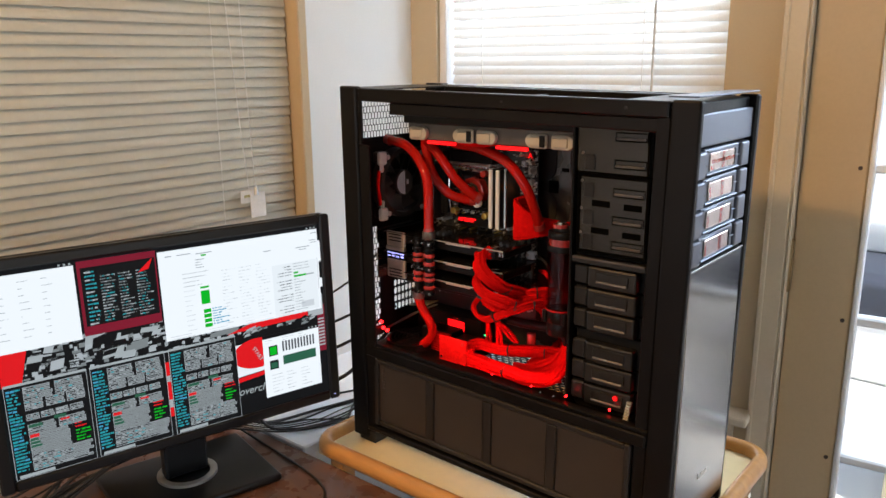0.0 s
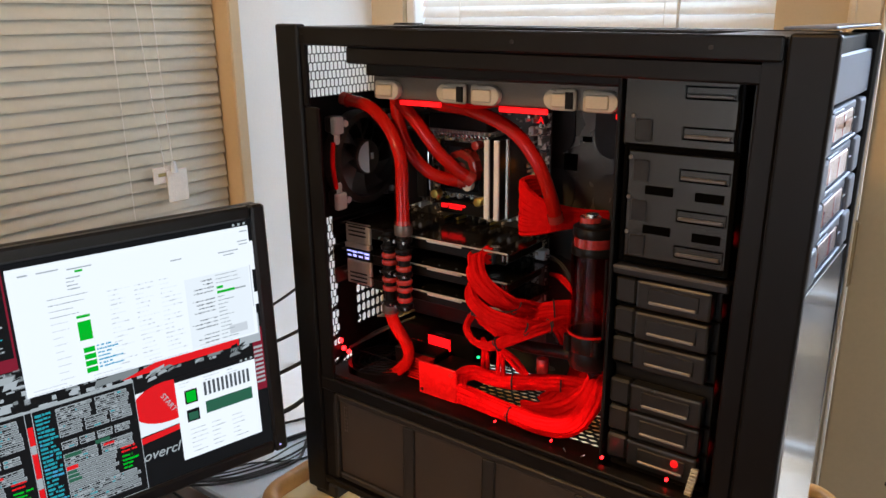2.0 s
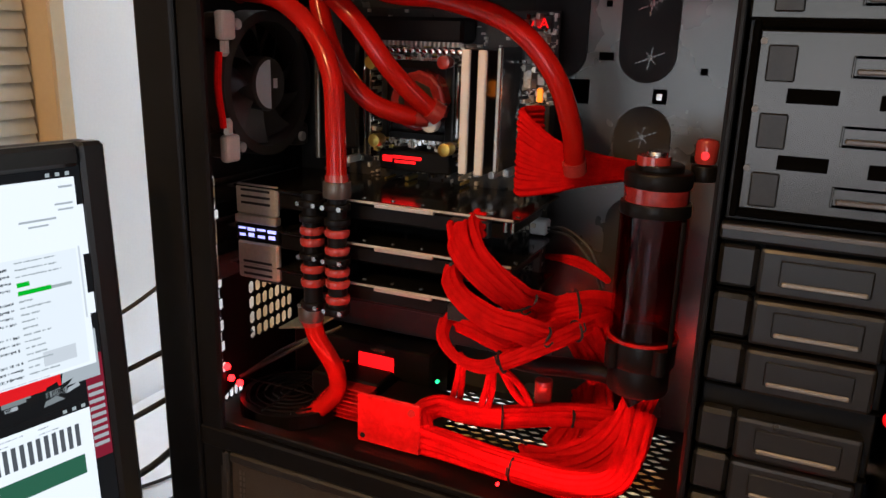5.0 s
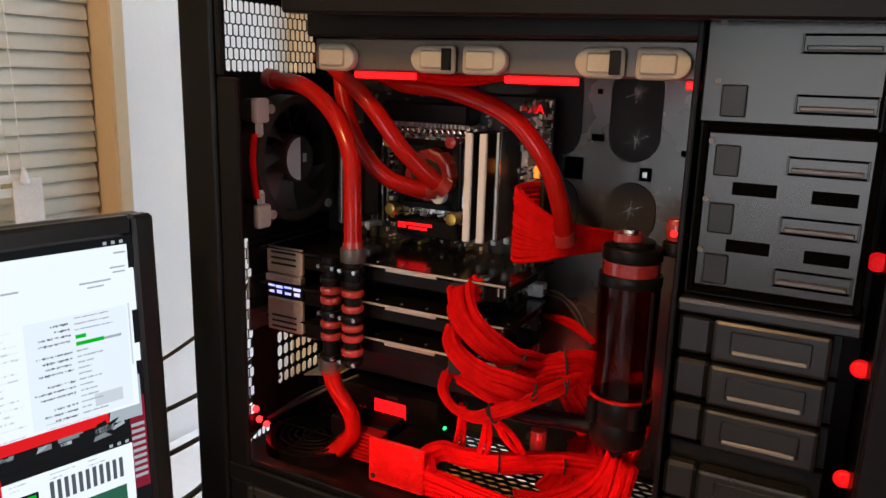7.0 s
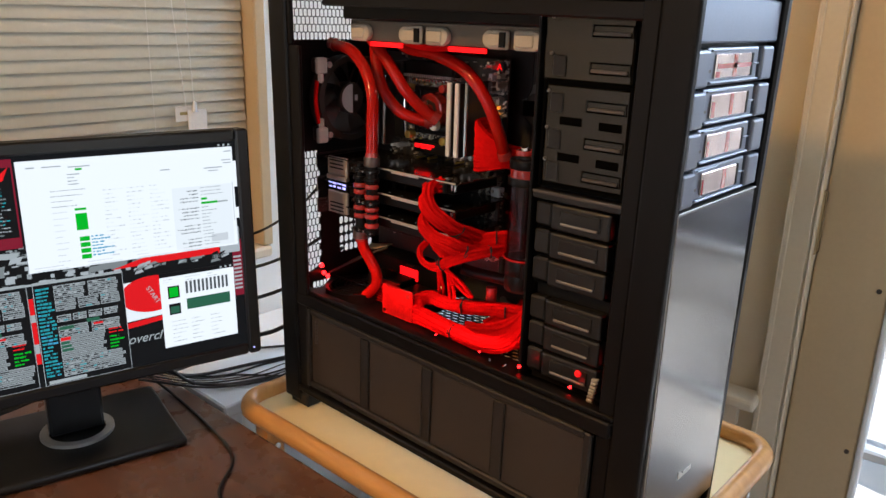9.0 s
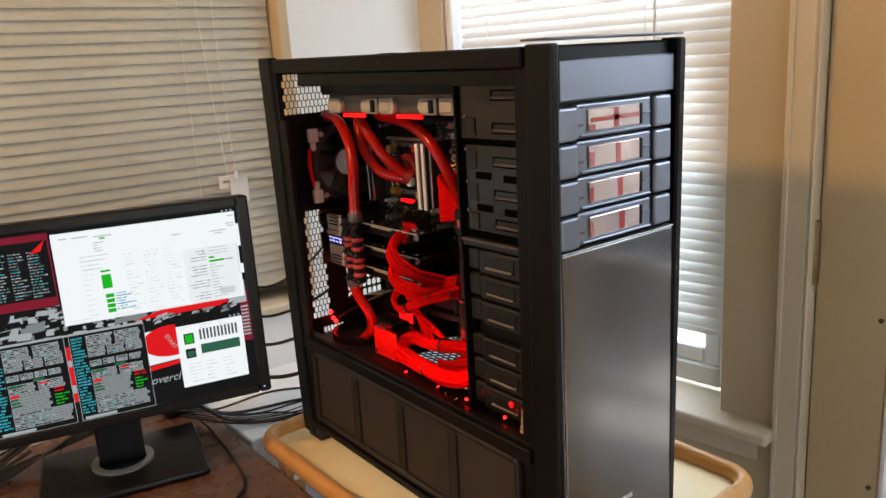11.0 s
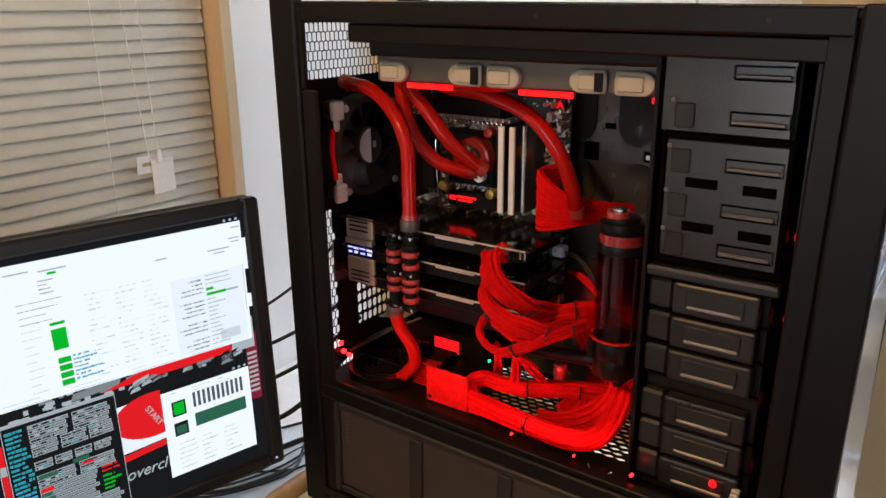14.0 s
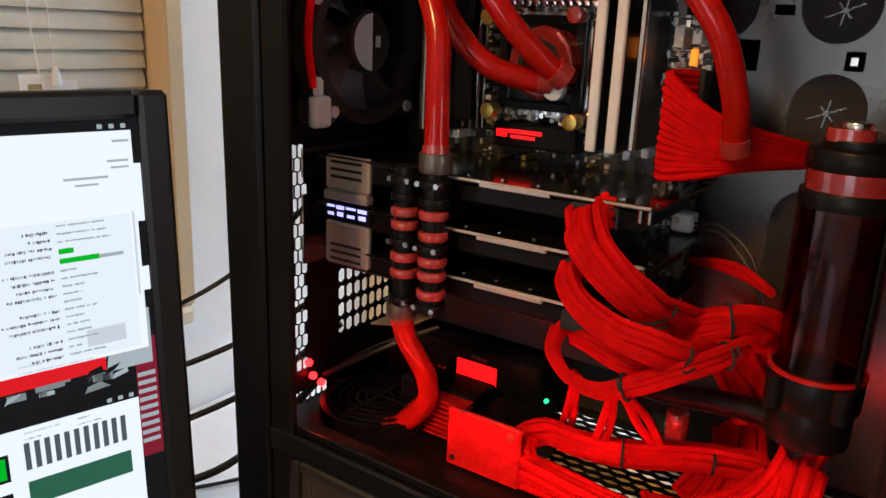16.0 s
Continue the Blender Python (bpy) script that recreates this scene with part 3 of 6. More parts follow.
cart = thing("trolley", "maple framed trolley with a near-white, lamplight-coloured top", "trolley", (-0.33, 0.19, 0))
part("rail", sweep(rounded_loop(-0.680, 0.014, -0.064, 0.424, 0.042, 0.7265), 0.0135, 12, closed=True, flat=1.30, smooth_steps=0), MAPLE, cart, "rounded maple rail", smooth=True)
part("top", B(-0.678, 0.012, -0.062, 0.422, TRAY - 0.018, TRAY, 0.002), LAMPLIT_TOP, cart, "near-white laminate top with yellow lamplight in its colour")
for x in (-0.645, -0.02):
    for y in (-0.03, 0.39):
        part("leg", B(x - 0.018, x + 0.018, y - 0.018, y + 0.018, 0.07, 0.7035, 0.006, seg=2), MAPLE, cart)
        part("caster", C((x, y, 0.035), 0.033, 0.02, "y", 20, bevel=0.004), RUBBER, cart)
        part("bolt", C((x + 0.0185, y, 0.655), 0.007, 0.004, "x", 10), STEEL, cart)
part("shelf", B(-0.66, 0.0, -0.045, 0.405, 0.25, 0.268, 0.002), LAMINATE, cart)

desk = thing("desk", "dark reddish-brown glossy wooden desk", "desk", (-0.5, -0.7, 0))
part("desktop", B(-1.005, -0.02, -1.55, -0.083, 0.683, 0.713, 0.006, seg=2), DESKW, desk)
for x in (-0.97, -0.08):
    for y in (-1.5, -0.14):
        part("leg", B(x - 0.03, x + 0.03, y - 0.03, y + 0.03, 0, 0.683, 0.004), DESKW, desk)
ledge = thing("side_table", "white laminate side table in the corner", "table", (-0.87, 0.25, 0))
part("tabletop", B(-1.012, -0.705, -0.076, 0.60, 0.690, 0.7135, 0.003), LAMINATE, ledge)
for x in (-0.99, -0.73):
    for y in (-0.05, 0.58):
        part("leg", B(x - 0.015, x + 0.015, y - 0.015, y + 0.015, 0, 0.69, 0.003), LAMINATE, ledge)

# ---- monitor ----
MU, MW, MN = Vector((0.23004, 0.97318, 0)), Vector((-0.04321, 0.01021, 0.99901)), Vector((0.97222, -0.22982, 0.0444))
MTR = Vector((-0.617, -0.065, 1.188))
MON = Matrix(((MU.x, MN.x, MW.x, MTR.x), (MU.y, MN.y, MW.y, MTR.y), (MU.z, MN.z, MW.z, MTR.z), (0, 0, 0, 1)))
# local: x along the screen to its right end (0), y out of the screen, z down from its top (0)
mon = thing("monitor", "black flat monitor showing several program windows", "monitor", (-0.77, -0.28, 0.713))
MW0 = -0.548
bm = bmesh.new()
B(MW0, 0, -0.030, -0.012, -0.340, 0.0, 0.006, bm, MON, 2)
B(MW0 + 0.05, -0.05, -0.055, -0.030, -0.29, -0.05, 0.012, bm, MON, 2)
part("housing", bm, MONP, mon, smooth=True)
bm = bmesh.new()
B(MW0, MW0 + 0.019, -0.012, 0.003, -0.340, 0, 0.003, bm, MON)
B(-0.019, 0, -0.012, 0.003, -0.340, 0, 0.003, bm, MON)
B(MW0 + 0.019, -0.019, -0.012, 0.0025, -0.017, 0, 0.003, bm, MON)
B(MW0 + 0.019, -0.019, -0.012, 0.0025, -0.340, -0.323, 0.003, bm, MON)
part("bezel", bm, MONP, mon)
screen = part("screen", B(MW0 + 0.0185, -0.0185, -0.012, -0.002, -0.3235, -0.0165, m=MON), S_DARK, mon, "lit screen with dark red wallpaper")
part("power_light", B(-0.013, -0.0105, 0.003, 0.0036, -0.331, -0.329, m=MON), LED_BLUE, mon)


def pane_on(name, u0, u1, v0, v1, level, material, parent=None):
    return part(name, B(u0, u1, -0.002, -0.002 + level * 0.00025, v0, v1, m=MON), material, parent or screen)


def bars_on(name, rows, level, material, parent=None):
    bm = bmesh.new()
    for u0, u1, v0, v1 in rows:
        B(u0, u1, -0.002, -0.002 + level * 0.00025, v0, v1, bm=bm, m=MON)
    ob = part(name, bm, material, parent or screen)
    return tagged(ob, kind="stuff") if len(rows) > 1 else ob


def quad_on(name, pts, level, material):
    bm = bmesh.new()
    bm.faces.new([bm.verts.new(MON @ Vector((a, -0.002 + level * 0.00025, b))) for a, b in pts])
    return part(name, bm, material, screen)


rng = random.Random(11)
# wallpaper: blurred grey machine parts, red band, red button
rows = [[], [], []]
for i in range(420):
    u, v = rng.uniform(-0.525, -0.05), rng.uniform(-0.185, -0.130)
    w = rng.uniform(0.002, 0.014)
    rows[i % 3].append((u, min(u + w, -0.022), v, v + rng.uniform(0.0015, 0.007)))
for r, m in zip(rows, (S_GREY, S_MID, S_DARK)):
    bars_on("wallpaper_machinery", r, 1, m)
for k in range(26):
    u, v, w, h = rng.uniform(-0.50, -0.20), rng.uniform(-0.180, -0.140), rng.uniform(0.010, 0.030), rng.uniform(0.006, 0.016)
    t = rng.uniform(-0.006, 0.006)
    quad_on("wallpaper_block", [(u, v), (u + w, v + t), (u + w + 0.004, v + h + t), (u + 0.003, v + h)], 1.25 + 0.01 * k, (S_GREY, S_MID, S_LGREY, S_DARK)[k % 4])
quad_on("wallpaper_red_band", [(-0.20, -0.178), (-0.052, -0.176), (-0.052, -0.150), (-0.15, -0.165)], 1.6, S_RED)
quad_on("wallpaper_red_band", [(-0.528, -0.182), (-0.502, -0.182), (-0.49, -0.132), (-0.528, -0.128)], 1.6, S_RED)
quad_on("wallpaper_pillar", [(-0.052, -0.178), (-0.022, -0.178), (-0.022, -0.140), (-0.046, -0.142)], 1.7, S_GREY)
for k in range(16):
    u, v = rng.uniform(-0.19, -0.045), rng.uniform(-0.190, -0.178)
    quad_on("wallpaper_glint", [(u, v), (u + rng.uniform(0.006, 0.018), v + rng.uniform(0.001, 0.004)), (u + 0.010, v + 0.006), (u + 0.002, v + 0.004)], 1.7 + 0.01 * k, (S_GREY, S_DARK, S_LGREY, S_MID)[k % 4])
pane_on("wallpaper_red_strip", -0.0335, -0.0195, -0.245, -0.16, 1.5, S_MAROON)
bars_on("wallpaper_stripes", [(-0.033, -0.021, -0.235 + 0.006 * i, -0.232 + 0.006 * i) for i in range(9)], 1.9, S_LGREY)
button = bmesh.new()
bmesh.ops.create_circle(button, cap_ends=True, segments=40, radius=1)
for v in button.verts:
    v.co = MON @ Vector((-0.150 + v.co.x * 0.044, -0.00145, -0.220 + v.co.y * 0.026))
part("wallpaper_button", button, S_RED, screen)
quad_on("wallpaper_button_base", [(-0.197, -0.256), (-0.09, -0.250), (-0.09, -0.196), (-0.197, -0.200)], 1.2, S_PALE)
quad_on("wallpaper_red_edge", [(-0.197, -0.266), (-0.09, -0.256), (-0.09, -0.250), (-0.197, -0.258)], 1.4, S_RED)
FACE = Matrix(((1, 0, 0, 0), (0, 0, 1, 0), (0, 1, 0, 0), (0, 0, 0, 1)))
SLANT = Matrix(((1, 0.35, 0, 0), (0, 1, 0, 0), (0, 0, 1, 0), (0, 0, 0, 1)))
words("button_word", "START", 0.0095, MON @ Matrix.Translation((-0.150, -0.0011, -0.222)) @ FACE @ pose(0, 0, 0, 0, 0, -62), S_LGREY, screen)
words("script_word", "overcl", 0.018, MON @ Matrix.Translation((-0.165, -0.0011, -0.282)) @ FACE @ SLANT, S_LGREY, screen)


def text_rows(u0, u1, v_top, v_low, step, thick, fill=(0.3, 0.95), cols=1):
    """Rows of unreadable words, each a bar of its own length, set in columns."""
    out, v = [], v_top
    while v > v_low:
        for c in range(cols):
            a = u0 + (u1 - u0) * c / cols
            b = a + (u1 - u0) / cols * rng.uniform(*fill)
            while a < b:
                w = rng.uniform(0.6, 2.4) * thick
                out.append((a, min(a + w, b), v - thick * rng.uniform(0.7, 1.0), v - thick * rng.uniform(0.0, 0.2)))
                a += w + thick * (0.22 if rng.random() < 0.75 else 0.9)
        v -= step
    return out


def mixed_text(rows, level, shares):
    """The words of a busy window spread over several ink colours."""
    bins = [[] for _ in shares]
    for r in rows:
        k, x = 0, rng.random()
        while k < len(shares) - 1 and x > shares[k][1]:
            x -= shares[k][1]
            k += 1
        bins[k].append(r)
    for (m, _), r in zip(shares, bins):
        if r:
            tagged(bars_on("window_text", r, level, m), kind="stuff")


def white_window(u0, u1, v0, v1, level):
    w = pane_on("program_window", u0, u1, v0, v1, level, S_WHITE)
    pane_on("title_bar", u0, u1, v1, v1 + 0.006, level, S_DARK, screen)
    bars_on("window_button", [(u1 - 0.006 - 0.007 * k, u1 - 0.003 - 0.007 * k, v1 + 0.0015, v1 + 0.0042) for k in range(3)], level + 1, S_LGREY)
    return w


white_window(-0.529, -0.416, -0.135, -0.024, 3)
mixed_text(text_rows(-0.52, -0.43, -0.035, -0.12, 0.010, 0.0013, (0.05, 0.5), 3), 4, ((S_GREY, 0.5), (S_LGREY, 1)))
white_window(-0.297, -0.024, -0.167, -0.024, 3)
# window behind, its edge showing past the front one
bars_on("window_edge", [(-0.024, -0.0195, -0.082, -0.045), (-0.024, -0.0195, -0.128, -0.112)], 2, S_WHITE)
pane_on("scroll_bar", -0.0275, -0.0262, -0.130, -0.075, 4, S_FAINT)
# heading rows and side column
mixed_text([(-0.286, -0.276, -0.034, -0.0322), (-0.268, -0.246, -0.034, -0.0325), (-0.238, -0.212, -0.036, -0.0345), (-0.125, -0.112, -0.050, -0.0485), (-0.066, -0.040, -0.0525, -0.0510), (-0.060, -0.046, -0.0565, -0.0552), (-0.036, -0.026, -0.0310, -0.0295), (-0.040, -0.027, -0.0430, -0.0416), (-0.038, -0.027, -0.0470, -0.0457)], 4, ((S_GREY, 0.6), (S_LGREY, 1)))
mixed_text(text_rows(-0.240, -0.225, -0.044, -0.060, 0.0042, 0.0016, (0.5, 1.0)) + text_rows(-0.262, -0.205, -0.064, -0.088, 0.0068, 0.0013, (0.3, 0.9)), 4, ((S_GREY, 0.5), (S_LGREY, 1)))
# pale table in the middle
mixed_text(text_rows(-0.200, -0.112, -0.068, -0.160, 0.0055, 0.0018, (0.3, 0.9), 3), 4, ((S_PALE, 0.6), (S_FAINT, 1)))
mixed_text(text_rows(-0.262, -0.242, -0.092, -0.158, 0.008, 0.0012, (0.4, 0.9)), 4, ((S_FAINT, 1),))
# shaded list with right-aligned names and values
pane_on("list_ground", -0.112, -0.029, -0.1645, -0.076, 3.5, S_PALE)
rows = []
for i in range(17):
    v = -0.081 - 0.0049 * i
    if i in (4, 9, 13):
        continue
    a = -0.076 - rng.uniform(0.012, 0.034)
    while a < -0.077:
        w = rng.uniform(0.0006, 0.0013)
        rows.append((a, a + w, v - rng.uniform(0.0013, 0.0022), v - rng.uniform(0.0, 0.0005)))
        a += w + (0.0003 if rng.random() < 0.85 else 0.0014)
mixed_text(rows, 4.5, ((S_INK, 0.55), (S_GREY, 1)))
mixed_text(text_rows(-0.073, -0.036, -0.078, -0.088, 0.0049, 0.0013, (0.5, 0.9)) + text_rows(-0.073, -0.038, -0.1055, -0.162, 0.0049, 0.0015, (0.2, 0.75)), 4.5, ((S_LGREY, 0.7), (S_GREY, 1)))
pane_on("list_box", -0.062, -0.038, -0.158, -0.147, 4, S_FAINT)
bars_on("progress_ground", [(-0.073, -0.035, -0.1018, -0.0996)], 4, S_LGREY)
bars_on("progress_bar", [(-0.236, -0.222, -0.118, -0.096), (-0.236, -0.222, -0.092, -0.089), (-0.234, -0.222, -0.133, -0.127), (-0.234, -0.222, -0.141, -0.135), (-0.234, -0.222, -0.149, -0.143), (-0.234, -0.222, -0.157, -0.151), (-0.073, -0.0645, -0.0960, -0.0928), (-0.073, -0.050, -0.1020, -0.0988), (-0.230, -0.222, -0.040, -0.0375)], 5, S_GREEN)
mixed_text(text_rows(-0.220, -0.192, -0.127, -0.155, 0.0042, 0.0024, (0.4, 1.0)), 4, ((S_CYAN, 1),))
mixed_text(text_rows(-0.29, -0.04, -0.161, -0.166, 0.004, 0.0012, (0.2, 0.8), 4), 4, ((S_FAINT, 1),))
# red-framed tool window
pane_on("program_window", -0.412, -0.300, -0.132, -0.020, 3, S_MAROON)
pane_on("window_body", -0.408, -0.302, -0.118, -0.030, 4, S_DARK)
mixed_text(text_rows(-0.403, -0.386, -0.036, -0.115, 0.006, 0.003, (0.7, 1.0)), 5, ((S_TEAL, 0.7), (S_GREY, 1)))
mixed_text(text_rows(-0.382, -0.306, -0.045, -0.115, 0.0045, 0.0022, (0.4, 0.95), 3), 5, ((S_MID, 0.45), (S_TEAL, 0.3), (S_GREY, 1)))
quad_on("window_logo", [(-0.329, -0.050), (-0.312, -0.046), (-0.305, -0.030), (-0.320, -0.042)], 6, S_RED)
# three dark monitoring windows: teal names, grey fields with dark figures in them
for u in (-0.526, -0.412, -0.296):
    pane_on("window_border", u - 0.0007, u + 0.1087, -0.3226, -0.1805, 2.8, S_GREY)
    pane_on("program_window", u, u + 0.108, -0.322, -0.182, 3.2, S_DARK)
    bars_on("title_bar", [(u, u + 0.108, -0.1835, -0.180), (u + 0.004, u + 0.050, -0.3212, -0.3165)], 4, S_LGREY)
    mixed_text(text_rows(u + 0.002, u + 0.022, -0.188, -0.312, 0.0050, 0.0034, (0.6, 1.0)), 4, ((S_TEAL, 0.85), (S_CYAN, 1)))
    fields, inks = [], []
    for first, last, cols, a1 in ((0, 4, 2, 0.106), (4, 7, 3, 0.106), (8, 10, 4, 0.100), (11, 14, 2, 0.104), (14, 20, 1, 0.080), (20, 25, 1, 0.106)):
        for r in range(first, last):
            v = -0.1875 - 0.0051 * r
            for c in range(cols):
                w = (a1 - 0.023) / cols
                x0 = u + 0.023 + w * c
                x1 = x0 + w * (0.93 if cols > 1 else 1.0) * rng.uniform(0.9, 1.0)
                fields.append((x0, x1, v - 0.0041, v))
                if not 14 <= r < 20:
                    inks += text_rows(x0 + 0.001, x1 - 0.001, v - 0.0010, v - 0.0012, 1, 0.0022, (0.4, 0.95))
    bars_on("window_field", fields, 4, S_GREY)
    bars_on("field_ground", [(a + 0.0006, b - 0.0006, c + 0.0007, d - 0.0006) for a, b, c, d in fields], 4.5, S_MID)
    mixed_text(inks, 5, ((S_DARK, 0.55), (S_LGREY, 0.3), (S_TEAL, 1)))
    bars_on("meter", [(u + 0.024, u + 0.042, -0.2487, -0.2440), (u + 0.058, u + 0.074, -0.2436, -0.2390)], 6, S_DGREEN)
    bars_on("meter", [(u + 0.024, u + 0.036, -0.2639, -0.2594), (u + 0.066, u + 0.078, -0.2487, -0.2460)], 6, S_RED)
    bars_on("meter", [(u + 0.024, u + 0.034 + 0.002 * k, -0.2690 - 0.0051 * k, -0.2652 - 0.0051 * k) for k in range(3)], 6, S_DGREEN)
    mixed_text(text_rows(u + 0.084, u + 0.104, -0.258, -0.268, 0.0050, 0.0024, (0.5, 0.9)), 6, ((S_RED, 1),))
    mixed_text(text_rows(u + 0.084, u + 0.106, -0.269, -0.285, 0.0050, 0.0026, (0.4, 1.0)), 6, ((S_GREEN, 1),))
pane_on("wallpaper_red_strip", -0.3030, -0.2975, -0.29, -0.20, 2, S_RED)
bars_on("wallpaper_stripes", [(-0.3030, -0.2975, -0.232, -0.222), (-0.3030, -0.2975, -0.275, -0.262)], 2.5, S_LGREY)
# task meter window
white_window(-0.140, -0.034, -0.304, -0.200, 5)
bars_on("gauge", [(-0.130, -0.114, -0.232, -0.214), (-0.130, -0.114, -0.256, -0.240)], 6, S_DARK)
bars_on("gauge_level", [(-0.128, -0.116, -0.230, -0.216)], 7, S_GREEN)
bars_on("gauge_level", [(-0.128, -0.116, -0.254, -0.244)], 7, S_DGREEN)
bars_on("history_graph", [(-0.105 + i * 0.0058, -0.105 + i * 0.0058 + 0.0032, -0.228, -0.210) for i in range(11)], 6, S_INK)
bars_on("history_graph", [(-0.105, -0.042, -0.252, -0.236)], 6, S_DGREEN)
mixed_text(text_rows(-0.135, -0.042, -0.203, -0.208, 0.004, 0.0012, (0.2, 0.7), 3) + text_rows(-0.128, -0.045, -0.266, -0.298, 0.006, 0.0012, (0.3, 0.8), 3), 6, ((S_FAINT, 0.5), (S_LGREY, 1)))

STAND = Matrix.Translation((-0.775, -0.286, 0)) @ Matrix.Rotation(math.atan2(MU.y, MU.x), 4, "Z")
part("base", B(-0.135, 0.135, -0.105, 0.10, 0.7135, 0.728, 0.006, m=STAND, seg=3), MONP, mon, "glossy black base plate", smooth=True)
bm = B(-0.038, 0.038, -0.005, 0.025, 0.728, 0.95, 0.004, m=STAND)
B(-0.035, 0.035, -0.09, 0.02, 0.93, 1.08, 0.006, bm, STAND)
part("column", bm, MONP, mon)
part("collar", ring(STAND @ Vector((0, 0.0, 0.730)), 0.052, 0.040, 0.006, "z", 40), SILVER, mon, "silver ring round the column", smooth=True)
puck = thing("webcam", "small dark webcam lying behind the monitor base", "webcam", (-0.93, -0.13, 0.713))
part("body", B(-0.975, -0.905, -0.165, -0.095, 0.714, 0.775, 0.012, seg=3), MONP, puck, smooth=True)
part("badge", C((-0.904, -0.128, 0.748), 0.006, 0.002, "x", 14), SILVER, puck)

# ---- loose cables ----
def cable(pts, r, label="black cable lying loose behind the monitor"):
    solid("cable", sweep(pts, r, 8), CABLE, label, "cable", "loose cables", smooth=True)


cable([(-0.70, -0.10, 1.06), (-0.74, 0.00, 0.99), (-0.70, 0.08, 1.03), (-0.652, 0.12, 1.10)], 0.0022, "thin black cable from monitor to computer")
cable([(-0.70, -0.10, 1.00), (-0.75, 0.0, 0.93), (-0.71, 0.08, 0.95), (-0.652, 0.13, 1.00)], 0.0028, "thin black cable from monitor to computer")
cable([(-0.70, -0.10, 0.95), (-0.76, 0.0, 0.87), (-0.72, 0.09, 0.89), (-0.652, 0.14, 0.96)], 0.0032, "thin black cable from monitor to computer")
cable([(-0.73, -0.12, 0.90), (-0.80, -0.02, 0.80), (-0.75, 0.08, 0.80), (-0.652, 0.15, 0.93)], 0.0040, "thick black cable sagging behind the computer")
cable([(-0.78, -0.16, 0.80), (-0.82, -0.07, 0.730), (-0.80, 0.06, 0.719), (-0.76, 0.20, 0.719), (-0.74, 0.36, 0.718)], 0.0032, "black cable lying on the white side table")
cable([(-0.80, -0.18, 0.78), (-0.86, -0.08, 0.728), (-0.88, 0.05, 0.718), (-0.82, 0.16, 0.718), (-0.78, 0.30, 0.718)], 0.0024, "black cable lying on the white side table")
cable([(-0.75, -0.15, 0.80), (-0.79, -0.08, 0.730), (-0.755, -0.015, 0.7175), (-0.735, 0.05, 0.7175)], 0.0030, "black cable lying on the white side table")
cable([(-0.86, -0.13, 0.74), (-0.80, -0.115, 0.7165), (-0.66, -0.13, 0.7165), (-0.56, -0.155, 0.7165), (-0.50, -0.215, 0.7165), (-0.42, -0.23, 0.7165)], 0.0024, "thin black cable snaking over the dark desk")
cable([(-0.44, -0.20, 0.7165), (-0.40, -0.16, 0.7165), (-0.36, -0.18, 0.7165), (-0.38, -0.23, 0.7165), (-0.46, -0.27, 0.7165)], 0.0022, "thin black cable snaking over the dark desk")
for i in range(5):
    cable([(-0.80, -0.24 - 0.01 * i, 0.80 + 0.01 * i), (-0.86, -0.34, 0.755 + 0.004 * i), (-0.90 + 0.01 * i, -0.46, 0.725), (-0.86 + 0.02 * i, -0.62, 0.7165), (-0.82, -0.80, 0.7165)], 0.0028, "black cables bunched beside the monitor stand")


rng = random.Random(23)
for i in range(7):
    x0, y0 = -0.93 + 0.022 * i, -0.30 - 0.02 * i
    cable([(x0, y0, 0.79 + 0.012 * (i % 3)), (x0 - 0.02, y0 - 0.10, 0.745 + 0.008 * (i % 2)), (x0 + rng.uniform(-0.04, 0.08), y0 - 0.22, 0.7165 + 0.004 * (i % 3)), (x0 + rng.uniform(-0.10, 0.14), y0 - 0.36, 0.7165 + 0.003 * (i % 2)), (x0 + rng.uniform(-0.08, 0.20), y0 - 0.52, 0.7165)], rng.choice((0.0018, 0.0024, 0.0032)), "black cables tangled on the desk beside the stand")
for i in range(6):
    y0 = -0.055 + 0.012 * i
    cable([(-0.80 - 0.01 * i, -0.15, 0.78 - 0.008 * i), (-0.83 + 0.012 * i, -0.06, 0.722), (-0.80 + 0.014 * i, y0 + 0.05, 0.7165), (-0.77 + rng.uniform(-0.06, 0.05), y0 + 0.13, 0.7165), (-0.75 + rng.uniform(-0.10, 0.03), y0 + 0.26, 0.7165)], rng.choice((0.0012, 0.0017, 0.0022)), "thin black cables spread over the white side table")


# ---- computer case ----
YW, ZT = 0.252, 1.396
case = thing("computer_case", "tall black computer case, side open, brushed front", "computer case", (-0.325, 0.126, TRAY))
part("rear_pillar", B(-0.65, -0.611, 0.008, 0.024, 0.7235, ZT, 0.003, seg=2), BLACKM, case)
part("pillar_lip", B(-0.6105, -0.5865, 0.011, 0.018, 0.745, 1.296, 0.002), BLACKM, case)
part("pillar_lip", B(-0.6105, -0.602, 0.011, 0.018, 1.2965, ZT - 0.01, 0.002), BLACKM, case)
part("rear_flange", B(-0.65, -0.640, 0.0245, 0.030, 0.745, ZT - 0.002, 0.002), BLACKM, case)
part("front_pillar", B(-0.040, 0.0, 0.010, 0.0225, 0.7235, ZT, 0.003, seg=2), BLACKM, case)
part("front_lip", B(-0.0615, -0.0405, 0.014, 0.026, 0.745, ZT - 0.01, 0.002), BLACKM, case)
part("pillar_return", B(-0.03, -0.004, 0.0215, 0.028, 0.745, ZT - 0.006, 0.001), BLACKM, case)
part("far_rear_pillar", B(-0.65, -0.604, 0.230, YW, 0.7235, ZT, 0.003), BLACKM, case)
